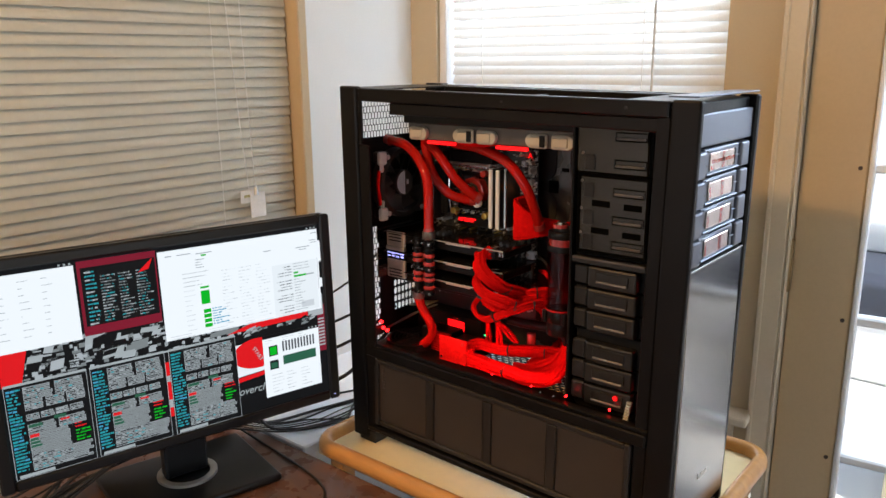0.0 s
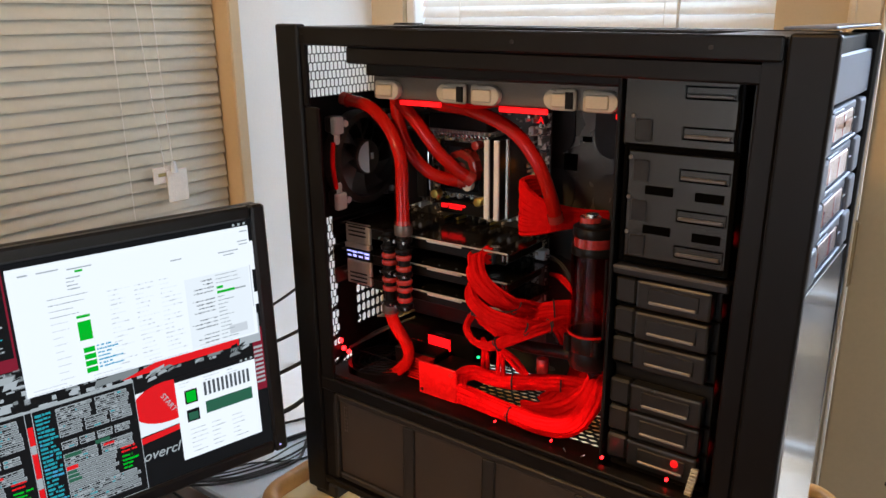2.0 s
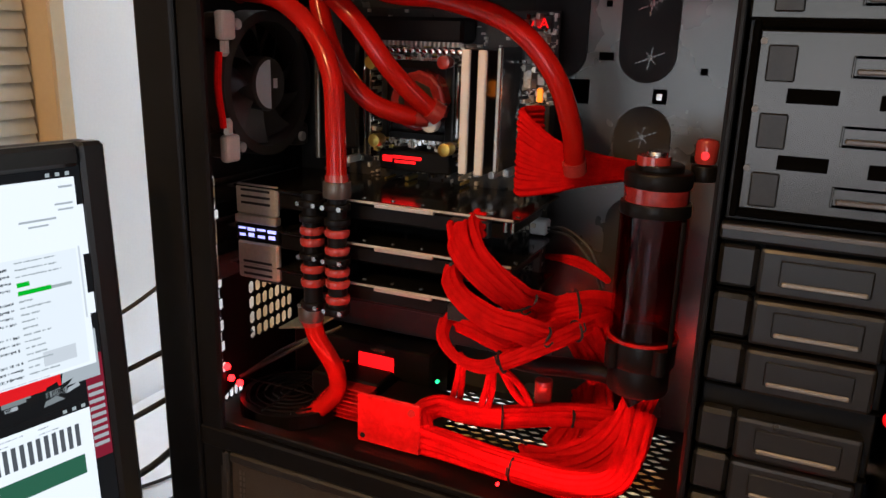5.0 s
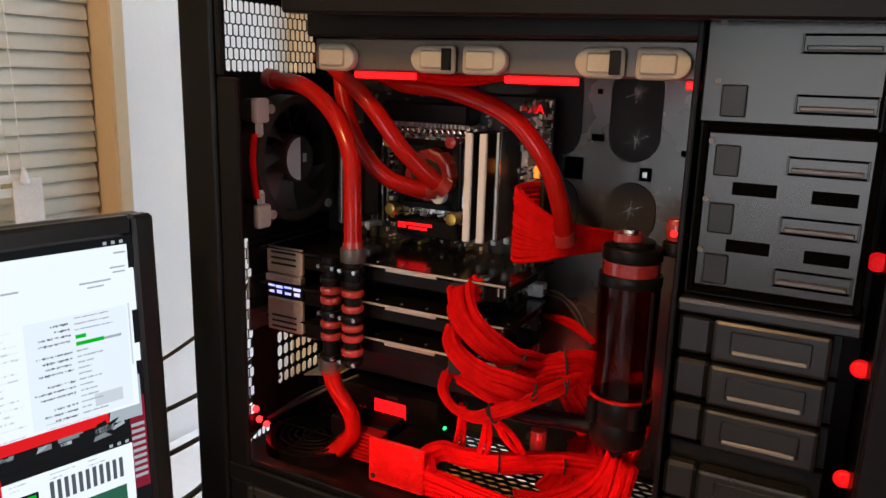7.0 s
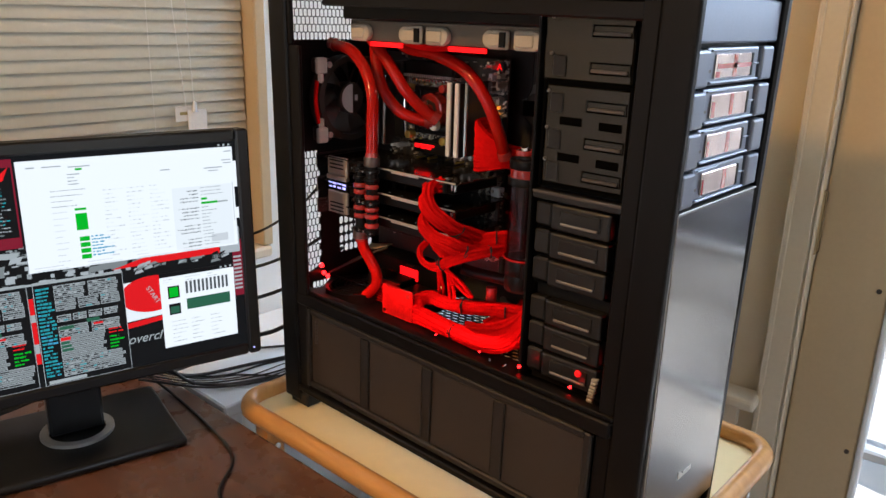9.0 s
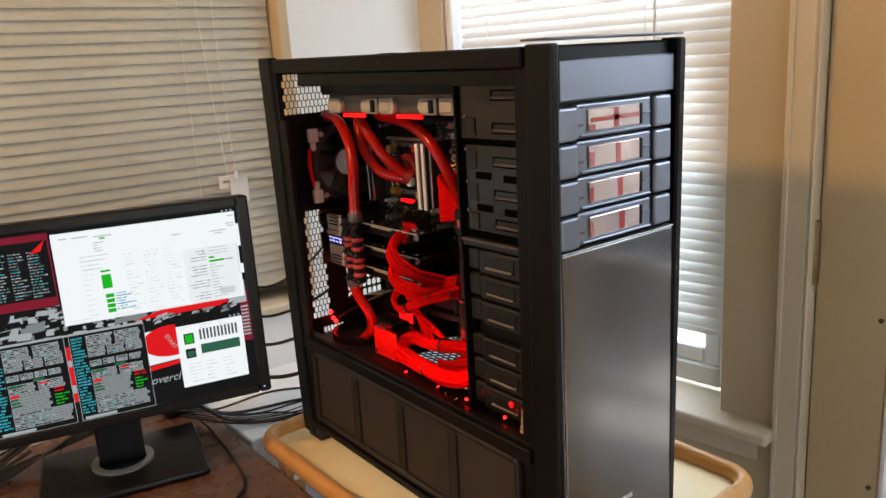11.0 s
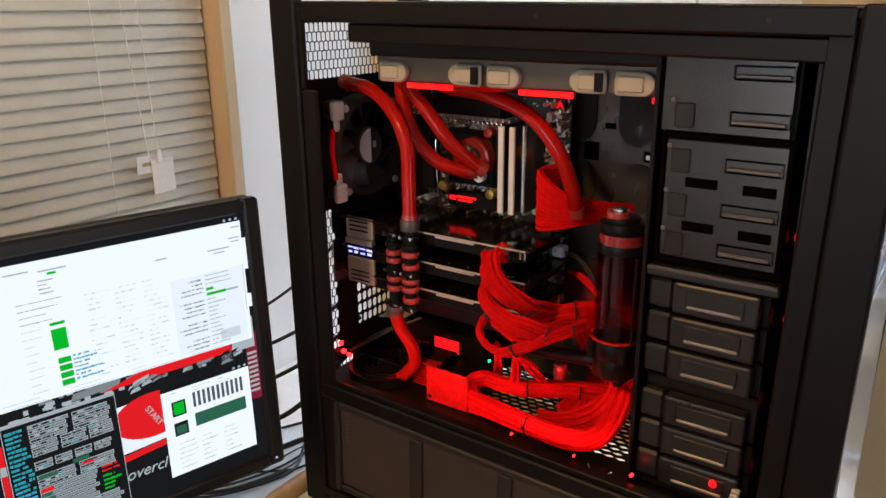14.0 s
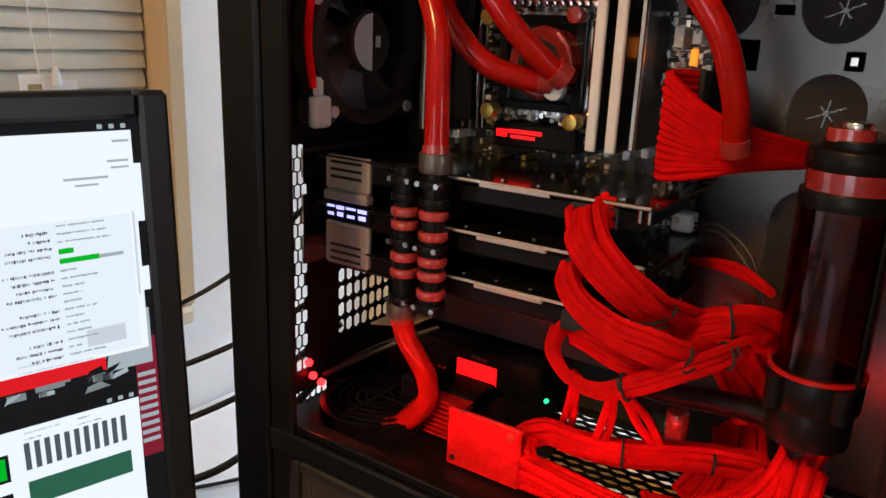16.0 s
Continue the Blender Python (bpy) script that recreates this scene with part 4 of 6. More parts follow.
part("far_front_pillar", B(-0.03, 0.0, 0.230, 0.245, 0.7235, ZT, 0.003), BLACKM, case)
part("top_rail", B(-0.6105, -0.0405, 0.0105, 0.0215, 1.372, ZT - 0.002, 0.002), BLACKM, case)
part("top_lip", B(-0.530, -0.0555, 0.016, 0.034, 1.352, 1.3715, 0.002), BLACKM, case)
part("far_top_rail", B(-0.6035, -0.0305, 0.232, YW - 0.001, 1.372, ZT - 0.002, 0.002), BLACKM, case)
for x in (-0.30, -0.10):
    part("rail_screw", C((x, 0.0102, 1.383), 0.0022, 0.001, "y", 10), RUBBER, case)
for x0, x1, y0, y1 in ((-0.648, -0.5605, 0.0220, 0.2315), (-0.1145, -0.004, 0.0230, 0.2295), (-0.560, -0.115, 0.0220, 0.045), (-0.560, -0.115, 0.207, 0.2315)):
    part("top_panel", B(x0, x1, y0, y1, 1.391 if x0 == -0.648 else 1.374, ZT - 0.003, 0.002), BLACKM, case)
part("top_mesh", holed(-0.56, -0.115, 0.045, 0.207, lambda u, v, d: Vector((u, v, 1.380 - d)), 0.001, 0.0074, 0.0054, 0.0052, 0.0036), BLACKS, case)
bm = B(-0.34, -0.332, 0.045, 0.207, 1.3795, 1.386, 0.001)
B(-0.56, -0.115, 0.122, 0.130, 1.3795, 1.3855, 0.001, bm)
part("top_rib", bm, BLACKM, case)
part("top_front_lip", B(-0.040, 0.0015, 0.010, 0.245, 1.3965, 1.3990, 0.001), BEZEL, case, "satin grey lip along the top front")

# rear panel with its punched areas
XP = -0.640


def rear(y, z, d):
    return Vector((XP + d, y, z))


for y0, y1, z0, z1 in ((0.022, 0.23, 0.745, 0.886), (0.022, 0.064, 0.886, 0.918), (0.108, 0.23, 0.886, 0.918), (0.022, 0.23, 0.918, 0.938),
                       (0.022, 0.046, 0.938, 1.138), (0.084, 0.122, 0.938, 1.138), (0.198, 0.23, 0.938, 1.138), (0.122, 0.198, 0.938, 0.956), (0.122, 0.198, 1.022, 1.138),
                       (0.022, 0.23, 1.138, 1.308), (0.022, 0.030, 1.308, 1.376), (0.197, 0.23, 1.308, 1.376), (0.022, 0.23, 1.376, 1.39)):
    part("rear_panel", B(XP - 0.001, XP, y0, y1, z0, z1), BLACKS, case)
part("rear_grille", holed(0.030, 0.197, 1.308, 1.376, rear, -0.0006, 0.0080, 0.0113, 0.0066, 0.0142), BLACKS, case, "punched steel vent")
part("rear_grille", holed(0.046, 0.084, 0.938, 1.138, rear, -0.0006, 0.0076, 0.0111, 0.0062, 0.0140), BLACKS, case, "punched steel vent")
part("rear_grille", holed(0.064, 0.108, 0.886, 0.918, rear, -0.0006, 0.0074, 0.0107, 0.0060, 0.0128), BLACKS, case, "punched steel vent")
part("slot_cover", holed(0.122, 0.198, 0.956, 1.022, rear, -0.001, 0.0109, 0.0165, 0.0084, 0.0140, stagger=False), BLACKS, case, "vented slot cover")

# inner tray, chamber floor, far side
bm = bmesh.new()
B(-0.638, -0.192, 0.230, 0.2315, 0.906, 1.352, bm=bm)
B(-0.638, -0.192, 0.238, 0.239, 0.906, 1.352, bm=bm)
tray = part("motherboard_tray", bm, TRAYM, case, "dark grey painted steel tray")


def stadium(cx, cz, w, h, y, thick, material, name, parent, label=""):
    bm = bmesh.new()
    lo, hi, n = [], [], 12
    r = w / 2
    for sgn, c in ((1, cz + h / 2 - r), (-1, cz - h / 2 + r)):
        for k in range(n + 1):
            a = math.pi * k / n
            lo.append((cx + sgn * r * math.cos(a), c + sgn * r * math.sin(a)))
    f = [bm.verts.new((x, y - thick, z)) for x, z in lo]
    b = [bm.verts.new((x, y, z)) for x, z in lo]
    bm.faces.new(f)
    for k in range(len(f)):
        bm.faces.new((f[k], b[k], b[(k + 1) % len(f)], f[(k + 1) % len(f)]))
    return part(name, bm, material, parent, label)


for cx, cz, w, h in ((-0.281, 1.280, 0.050, 0.094), (-0.360, 1.280, 0.050, 0.094), (-0.279, 1.182, 0.050, 0.062), (-0.358, 1.182, 0.050, 0.062), (-0.281, 1.09, 0.048, 0.08)):
    g = stadium(cx, cz, w, h, 0.2298, 0.0022, RUBBER, "grommet", tray, "black rubber cable grommet")
for cx, cz in ((-0.278, 1.255), (-0.280, 1.300), (-0.279, 1.186)):
    bm = bmesh.new()
    for ang, half in ((-22, 0.013), (48, 0.007), (100, 0.010)):
        B(-half, half, 0.2268, 0.2274, -0.0005, 0.0005, bm=bm, m=Matrix.Translation((cx, 0, cz)) @ Matrix.Rotation(radians(ang), 4, "Y"))
    C((cx, 0.227, cz), 0.0022, 0.001, "y", 8, bm)
    part("grommet_slit", bm, TRAYM, tray)
for cx, cz, w, h in ((-0.340, 1.223, 0.019, 0.022), (-0.267, 1.222, 0.012, 0.013), (-0.317, 1.255, 0.013, 0.007), (-0.232, 1.245, 0.006, 0.006), (-0.232, 1.17, 0.006, 0.006), (-0.318, 1.30, 0.005, 0.005)):
    part("tray_hole", B(cx - w / 2, cx + w / 2, 0.2285, 0.2299, cz - h / 2, cz + h / 2), HOLE, tray)
part("standoff", B(-0.2700, -0.2640, 0.2265, 0.2285, 1.2185, 1.2255, 0.0008), STEEL, tray)
part("tray_flange", B(-0.2, -0.192, 0.075, 0.230, 0.906, 1.352, 0.001), BLACKS, case)
for x0, x1, y0, y1 in ((-0.643, -0.455, 0.0265, 0.236), (-0.455, -0.215, 0.0265, 0.085), (-0.215, -0.03, 0.0265, 0.236), (-0.455, -0.215, 0.222, 0.236)):
    part("chamber_floor", B(x0, x1, y0, y1, 0.902, 0.905), BLACKM, case)
part("floor_mesh", holed(-0.455, -0.215, 0.085, 0.222, lambda u, v, d: Vector((u, v, 0.905 - d)), 0.0012, 0.0145, 0.0085, 0.0118, 0.0066), BLACKS, case, "honeycomb steel floor mesh")
part("far_side_panel", B(-0.604, -0.03, 0.243, 0.2455, 0.905, 1.372, 0.001), BLACKS, case)
bm = B(-0.604, -0.040, 0.004, 0.026, 0.900, 0.920, 0.002)
B(-0.604, -0.040, 0.010, 0.024, 0.920, 0.926, 0.001, bm)
part("middle_rail", bm, BLACKM, case)
bm = B(-0.604, -0.040, 0.004, 0.024, 0.746, 0.757, 0.002)
B(-0.604, -0.040, 0.228, 0.25, 0.746, 0.757, 0.002, bm)
part("bottom_rail", bm, BLACKM, case)
for x in (-0.615, -0.035):
    for y in (0.03, 0.222):
        part("foot", B(x - 0.022, x + 0.022, y - 0.02, y + 0.02, TRAY, 0.746, 0.003), RUBBER, case)

part("lower_bulkhead", B(-0.611, -0.0405, 0.0275, 0.031, 0.757, 0.900), BLACKM, case)

# lower side door with four dust filters
door_low = part("lower_door", frame_of(-0.585, -0.062, 0.762, 0.897, 0.010, 0.006, 0.016, Matrix.Identity(4), 0.002), DOORB, case, "drop-down lower side door")
for i in range(4):
    x0 = -0.575 + i * 0.1260
    part("dust_filter", B(x0, x0 + 0.126, 0.011, 0.014, 0.772, 0.886, 0.001), FILTER, door_low, "fine mesh dust filter with the desk's brown reflection painted in")
for i in range(3):
    x0 = -0.575 + (i + 1) * 0.1260
    part("rib", B(x0 - 0.0095, x0 + 0.0095, 0.0085, 0.0108, 0.772, 0.886, 0.002), DOORB, door_low)
bm = bmesh.new()
for i in range(7):
    for j in range(2):
        B(-0.566 + 0.004 * j, -0.564 + 0.004 * j, 0.0102, 0.0108, 0.84 + 0.006 * i, 0.844 + 0.006 * i, bm=bm)
part("filter_print", bm, RAIL, door_low)

# top inner beam, latch rail
part("inner_beam", B(-0.536, -0.192, 0.046, 0.058, 1.341, 1.366, 0.002), BLACKS, case, "dark steel cross beam")
rail = part("latch_rail", B(-0.536, -0.190, 0.060, 0.066, 1.3125, 1.3405, 0.0015), RAIL, case, "grey steel radiator rail")
for x0, x1, flip in ((-0.530, -0.492, 1), (-0.427, -0.388, -1), (-0.385, -0.347, 1), (-0.283, -0.247, -1), (-0.243, -0.204, 1)):
    bm = B(x0 + 0.002, x1 - 0.002, 0.052, 0.060, 1.3120, 1.3355, 0.004, seg=3)
    B(x0 + 0.006, x1 - 0.006, 0.0495, 0.053, 1.3160, 1.3310, 0.0015, bm)
    r = 0.0108
    C((x1 - 0.007 if flip > 0 else x0 + 0.007, 0.0560, 1.3238), r, 0.0095, "y", 20, bm, bevel=0.002)
    c = part("latch", bm, CLIPM, rail, "cream plastic thumb latch", smooth=True)
    if flip < 0:
        part("latch_slot", B(x1 - 0.012, x1 - 0.004, 0.0485, 0.0520, 1.3150, 1.3325, 0.0003), BLACKM, rail)
for x0, x1 in ((-0.491, -0.428), (-0.346, -0.284), (-0.204, -0.191)):
    part("led_strip", B(x0, x1, 0.0560, 0.0598, 1.3060, 1.3122, 0.001), LED_RED, case, "lit red light strip")

# drive bays
BAYEDGE = mat("worn_bay_edge", (0.030, 0.028, 0.027), 0.34, 0.6, vary=0.2)
bays = part("bay_panel", B(-0.191, -0.078, 0.046, 0.052, 1.284, 1.366, 0.002), BAYSTEEL, case, "dark grey drive bay wall")
bm = frame_of(-0.187, -0.073, 1.162, 1.284, 0.0045, 0.0432, 0.052, Matrix.Identity(4), 0.001)
part("bay_border", bm, HOLE, bays)
part("bay_plate", B(-0.1835, -0.0765, 0.0455, 0.052, 1.1665, 1.2795, 0.002), BAYSTEEL, bays)
for i, z in enumerate((1.338, 1.299, 1.258, 1.217, 1.180)):
    if i:
        part("bay_pad", B(-0.177, -0.160, 0.0440, 0.0457, z - 0.010, z + 0.012, 0.001), BAYEDGE, bays)
    part("bay_catch", frame_of(-0.130, -0.080, z - 0.006, z + 0.007, 0.0016, 0.0440, 0.0460, Matrix.Identity(4), 0.0005), BAYSTEEL, bays)
    part("catch_bar", B(-0.127, -0.083, 0.0425, 0.0455, z - 0.004, z - 0.0005, 0.0008), RAIL, bays)
    bm = bmesh.new()
    if i in (2, 3):
        part("bay_slot", B(-0.163, -0.134, 0.0446, 0.0456, z - 0.0225, z - 0.0135, 0.0003), HOLE, bays)
        part("bay_slot", B(-0.112, -0.084, 0.0446, 0.0456, z - 0.0240, z - 0.0150, 0.0003), HOLE, bays)
    C((-0.180, 0.0450, z + 0.014), 0.0022, 0.002, "y", 8, bm)
    part("bay_screw", bm, RAIL, bays)
part("bay_shelf", B(-0.191, -0.070, 0.040, 0.10, 1.1465, 1.1575, 0.002), BAYM, bays)
part("shelf_edge", B(-0.19, -0.072, 0.0385, 0.0400, 1.154, 1.1575, 0.0005), RAIL, bays)
for i, z in enumerate((1.128, 1.093, 1.058, 1.008, 0.974, 0.939)):
    bm = B(-0.165, -0.086, 0.044, 0.060, z - 0.0165, z + 0.0155, 0.003, seg=2)
    B(-0.190, -0.1655, 0.0465, 0.060, z - 0.0145, z + 0.0155, 0.003, bm)
    t = part("drive_tray", bm, BAYM, bays, "black hot-swap drive tray")
    part("tray_recess", B(-0.152, -0.098, 0.0428, 0.0442, z - 0.009, z + 0.009, 0.001), BAYM, t)
    part("tray_handle", B(-0.150, -0.100, 0.0405, 0.0430, z - 0.0082, z - 0.0050, 0.0008), PULL, t, "pale metal pull bar")
    part("tray_gap", B(-0.189, -0.08, 0.052, 0.058, z - 0.0183, z - 0.0168), HOLE, t)
part("drive_cage", B(-0.190, -0.080, 0.061, 0.20, 0.908, 1.146, 0.001), BLACKS, bays)
part("bay_cage", B(-0.190, -0.076, 0.053, 0.212, 1.158, 1.366, 0.001), BLACKS, bays)
part("cage_side", B(-0.196, -0.192, 0.040, 0.075, 0.906, 1.352, 0.001), BLACKM, bays)
part("front_wall", B(-0.062, -0.055, 0.03, 0.235, 0.906, 1.36), BLACKS, case)
# glowing discs added where red LED light is reflected beside the bays
for z in (1.192, 1.112, 1.024, 0.950):
    part("red_glow_spot", C((-0.066, 0.086, z), 0.0072, 0.006, "y", 18, bevel=0.0028), LED_GLOW, case, "glowing disc added for reflected red LED light")

# front face
BAYRED = mat("red_coolant_behind_acrylic", (0.42, 0.05, 0.045), 0.06, 0.0, vary=0.3, scale=30, coat=1.0)
front = part("front_frame", B(-0.028, -0.012, 0.022, 0.230, 0.742, 1.372, 0.001), BLACKM, case)
bm = B(-0.012, 0.0, 0.0215, 0.0235, 0.748, 1.385, 0.0005)
part("front_edge", bm, EDGE, front, "bare bright edge strip")
part("top_bay_cover", B(-0.012, -0.001, 0.028, 0.230, 1.331, 1.375, 0.002), BEZEL, front, "plain grey-black bay cover")
for i in range(4):
    z0 = 1.2895 - i * 0.0402
    bay = part("front_bay", B(-0.012, -0.0035, 0.056, 0.187, z0, z0 + 0.0375, 0.0025, seg=2), BEZEL, front, "grey bay unit with a clear window")
    part("side_block", B(-0.012, 0.0015, 0.0235, 0.0535, z0 - 0.001, z0 + 0.0355, 0.003, seg=2), BEZEL, front)
    part("side_block", B(-0.012, 0.0005, 0.1905, 0.2225, z0 + 0.001, z0 + 0.0375, 0.003, seg=2), BEZEL, front)
    part("bay_window", B(-0.0035, -0.0015, 0.074, 0.164, z0 + 0.007, z0 + 0.031, 0.0012), BAYWIN, bay, "shiny clear acrylic window")
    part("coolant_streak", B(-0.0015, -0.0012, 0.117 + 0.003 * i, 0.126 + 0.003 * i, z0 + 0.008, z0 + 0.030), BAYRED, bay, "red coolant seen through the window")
    part("coolant_streak", B(-0.0015, -0.0012, 0.075, 0.085 - 0.002 * i, z0 + 0.008, z0 + (0.024 if i else 0.014)), BAYRED, bay)
    if i == 0:
        part("coolant_streak", B(-0.0015, -0.0012, 0.078, 0.163, z0 + 0.0165, z0 + 0.0215), BAYRED, bay)
    part("window_end", B(-0.0034, -0.0012, 0.1645, 0.169, z0 + 0.007, z0 + 0.031, 0.0006), BLACKM, bay)
    bm = B(-0.004, 0.0005, 0.060, 0.184, z0 + 0.0015, z0 + 0.0045, 0.0012)
    B(-0.004, -0.001, 0.062, 0.11, z0 + 0.0335, z0 + 0.0355, 0.0008, bm)
    B(-0.004, -0.001, 0.171, 0.185, z0 + 0.019, z0 + 0.0205, 0.0004, bm)
    part("bay_ridge", bm, BEZEL, bay)
    part("bay_mark", B(-0.0036, -0.0032, 0.0585, 0.067, z0 + 0.013, z0 + 0.016), RAIL, bay)
part("front_panel", B(-0.012, -0.0005, 0.0255, 0.228, 0.750, 1.163, 0.002, seg=2), BRUSH, front, "brushed dark aluminium front panel")
part("panel_lip", B(-0.012, 0.0008, 0.0255, 0.228, 1.1635, 1.1652, 0.0004), EDGE, front)
bm = bmesh.new()
for y0, w, h in ((0.112, 0.004, 0.010), (0.1165, 0.0035, 0.007), (0.1205, 0.003, 0.004), (0.125, 0.0035, 0.006), (0.1295, 0.0035, 0.006), (0.134, 0.0035, 0.006), (0.1385, 0.0035, 0.006), (0.143, 0.0035, 0.006)):
    B(-0.0006, 0.0002, y0, y0 + w, 0.816, 0.816 + h, bm=bm)
part("maker_mark", bm, SOLDER, front, "small pale mark on the panel")


# the case stands a little higher at the rear and leans with the trolley
def about(p, to, rx, ry, rz):
    """A small turn about p, which comes to lie at the point to."""
    turn = Matrix.Rotation(radians(rz), 4, "Z") @ Matrix.Rotation(radians(ry), 4, "Y") @ Matrix.Rotation(radians(rx), 4, "X")
    return Matrix.Translation(to) @ turn @ Matrix.Translation(-Vector(p))


LEAN_FRONT = about((0, 0, 1.05), (0, 0, 1.047), 0, 0.9, 0)
LEAN_REAR = about((-0.65, 0.008, 0.7235), (-0.648, 0.007, 0.732), 1.45, 1.1, 0)
LEAN_TOP = about((0, 0.010, 1.396), (0.003, 0.009, 1.393), 0, 0.95, 1.5)
OUTER = (
    (LEAN_FRONT, ("front_pillar", "front_lip", "pillar_return", "far_rear_pillar", "far_front_pillar", "middle_rail", "bottom_rail", "lower_door", "lower_bulkhead")),
    (LEAN_REAR, ("rear_pillar", "pillar_lip", "rear_flange")),
    (LEAN_TOP, ("top_rail", "top_lip", "far_top_rail", "rail_screw", "top_panel", "top_mesh", "top_rib")))
for m, names in OUTER:
    for ob in case.children:
        if ob.name.split(".")[0] in names:
            ob.matrix_basis = m @ ob.matrix_basis


# ---- inside the case ----
MBY = 0.196
mb = thing("motherboard", "black computer motherboard crowded with small parts", "motherboard", (-0.48, 0.2, 1.13))
part("board", B(-0.622, -0.352, MBY, MBY + 0.002, 0.965, 1.292, 0.0005), PCB, mb)
rng = random.Random(5)
for m, cnt, hmax, nm in ((SOLDER, 800, 0.005, "solder_part"), (CHIP, 160, 0.006, "chip"), (BRACKET, 200, 0.007, "capacitor"), (WHITEP, 14, 0.005, "connector")):
    bm = bmesh.new()
    for i in range(cnt):
        x, z = rng.uniform(-0.60, -0.354), rng.uniform(0.99, 1.289)
        if rng.random() < 0.5:
            x = rng.uniform(-0.384, -0.354)
        w, h = rng.uniform(0.0008, 0.0038), rng.uniform(0.0008, 0.0048)
        B(x, min(x + w, -0.353), MBY - rng.uniform(0.001, hmax), MBY + 0.0005, z, min(z + h, 1.291), bm=bm)
    tagged(part(nm, bm, m, mb), kind="stuff")
part("power_heatsink", B(-0.53, -0.43, 0.165, MBY, 1.262, 1.284, 0.003), BLACKS, mb)
for i in range(22):
    part("heatsink_fin", B(-0.528 + i * 0.0045, -0.5258 + i * 0.0045, 0.160, 0.166, 1.259, 1.263), SOLDER, mb)
part("side_heatsink", B(-0.556, -0.536, 0.165, MBY, 1.16, 1.28, 0.003), BLACKS, mb)
part("socket_frame", frame_of(-0.517, -0.437, 1.168, 1.250, 0.010, 0.176, MBY, Matrix.Identity(4), 0.001), STEEL, mb, "steel processor socket frame")
part("socket_plate", B(-0.510, -0.444, 0.182, MBY, 1.176, 1.244, 0.001), CHIP, mb)
hs = part("chipset_cover", B(-0.515, -0.44, 0.170, MBY, 1.143, 1.163, 0.002), BLACKS, mb)
bm = B(-0.500, -0.470, 0.1692, 0.1699, 1.1545, 1.1575)
B(-0.498, -0.476, 0.1692, 0.1699, 1.1505, 1.1530, bm=bm)
B(-0.511, -0.501, 0.1692, 0.1699, 1.1510, 1.1570, bm=bm)
part("lit_emblem", bm, LED_SOFT, hs, "red lit emblem")
part("code_display", B(-0.379, -0.357, 0.188, MBY, 1.2735, 1.2885, 0.0008), CHIP, mb)
words("code_digits", "AA", 0.0125, Matrix.Translation((-0.368, 0.1876, 1.281)) @ pose(0, 0, 0, 90, 0, 0), LED_RED, mb)
part("amber_light", B(-0.3965, -0.3915, 0.166, 0.170, 1.218, 1.232, 0.001), LED_AMBER, mb)
part("amber_light", B(-0.367, -0.362, 0.188, 0.192, 1.214, 1.226, 0.001), LED_AMBER, mb)
part("green_light", C((-0.446, 0.168, 0.934), 0.0018, 0.003, "y", 8), LED_GREEN, mb)
for z in (1.105, 1.07, 1.035, 1.0):
    part("card_slot", B(-0.60, -0.44, 0.185, MBY, z - 0.004, z + 0.004, 0.001), CHIP, mb)

for x in (-0.434, -0.4295):
    part("retention_bar", B(x - 0.0014, x + 0.0014, 0.168, 0.178, 1.178, 1.238, 0.0008), CHROME, mb)
for x in (-0.545, -0.538, -0.531, -0.526):
    part("slot_edge", B(x - 0.0010, x + 0.0010, 0.170, 0.184, 1.155, 1.262, 0.0004), STEEL if x > -0.53 else RAIL, mb)
for k in range(13):
    part("capacitor_can", C((-0.516 + 0.0068 * k, 0.174, 1.2545), 0.0030, 0.012, "y", 10, bevel=0.0008), CHROME, mb, smooth=True)
# connector rows along the free edge of the board
for k, (z, h, m) in enumerate(((1.262, 0.010, WHITEP), (1.246, 0.014, RAIL), (1.226, 0.016, SOLDER), (1.130, 0.012, RAIL), (1.118, 0.008, SOLDER))):
    part("pin_header", B(-0.3775, -0.3700, 0.180, MBY, z, z + h, 0.0006), m, mb)
    part("pin_header", B(-0.3660, -0.3590, 0.184, MBY, z + 0.003, z + h * 0.8, 0.0006), SOLDER if k % 2 else BRACKET, mb)
# bright bits crowded round the socket
rng = random.Random(17)
for m, cnt, nm in ((CHROME, 90, "bright_part"), (SOLDER, 120, "solder_part"), (GOLD, 30, "gold_part"), (CHIP, 60, "chip")):
    bm = bmesh.new()
    for i in range(cnt):
        side = rng.choice("tblr")
        x = rng.uniform(-0.522, -0.430) if side in "tb" else (rng.uniform(-0.528, -0.517) if side == "l" else rng.uniform(-0.437, -0.424))
        z = rng.uniform(1.240, 1.262) if side == "t" else (rng.uniform(1.132, 1.178) if side == "b" else rng.uniform(1.15, 1.26))
        w, h = rng.uniform(0.001, 0.005), rng.uniform(0.0008, 0.004)
        B(x, x + w, 0.176 - rng.uniform(0.0, 0.006), MBY, z, z + h, 0.0003, bm)
    tagged(part(nm, bm, m, mb), kind="stuff")

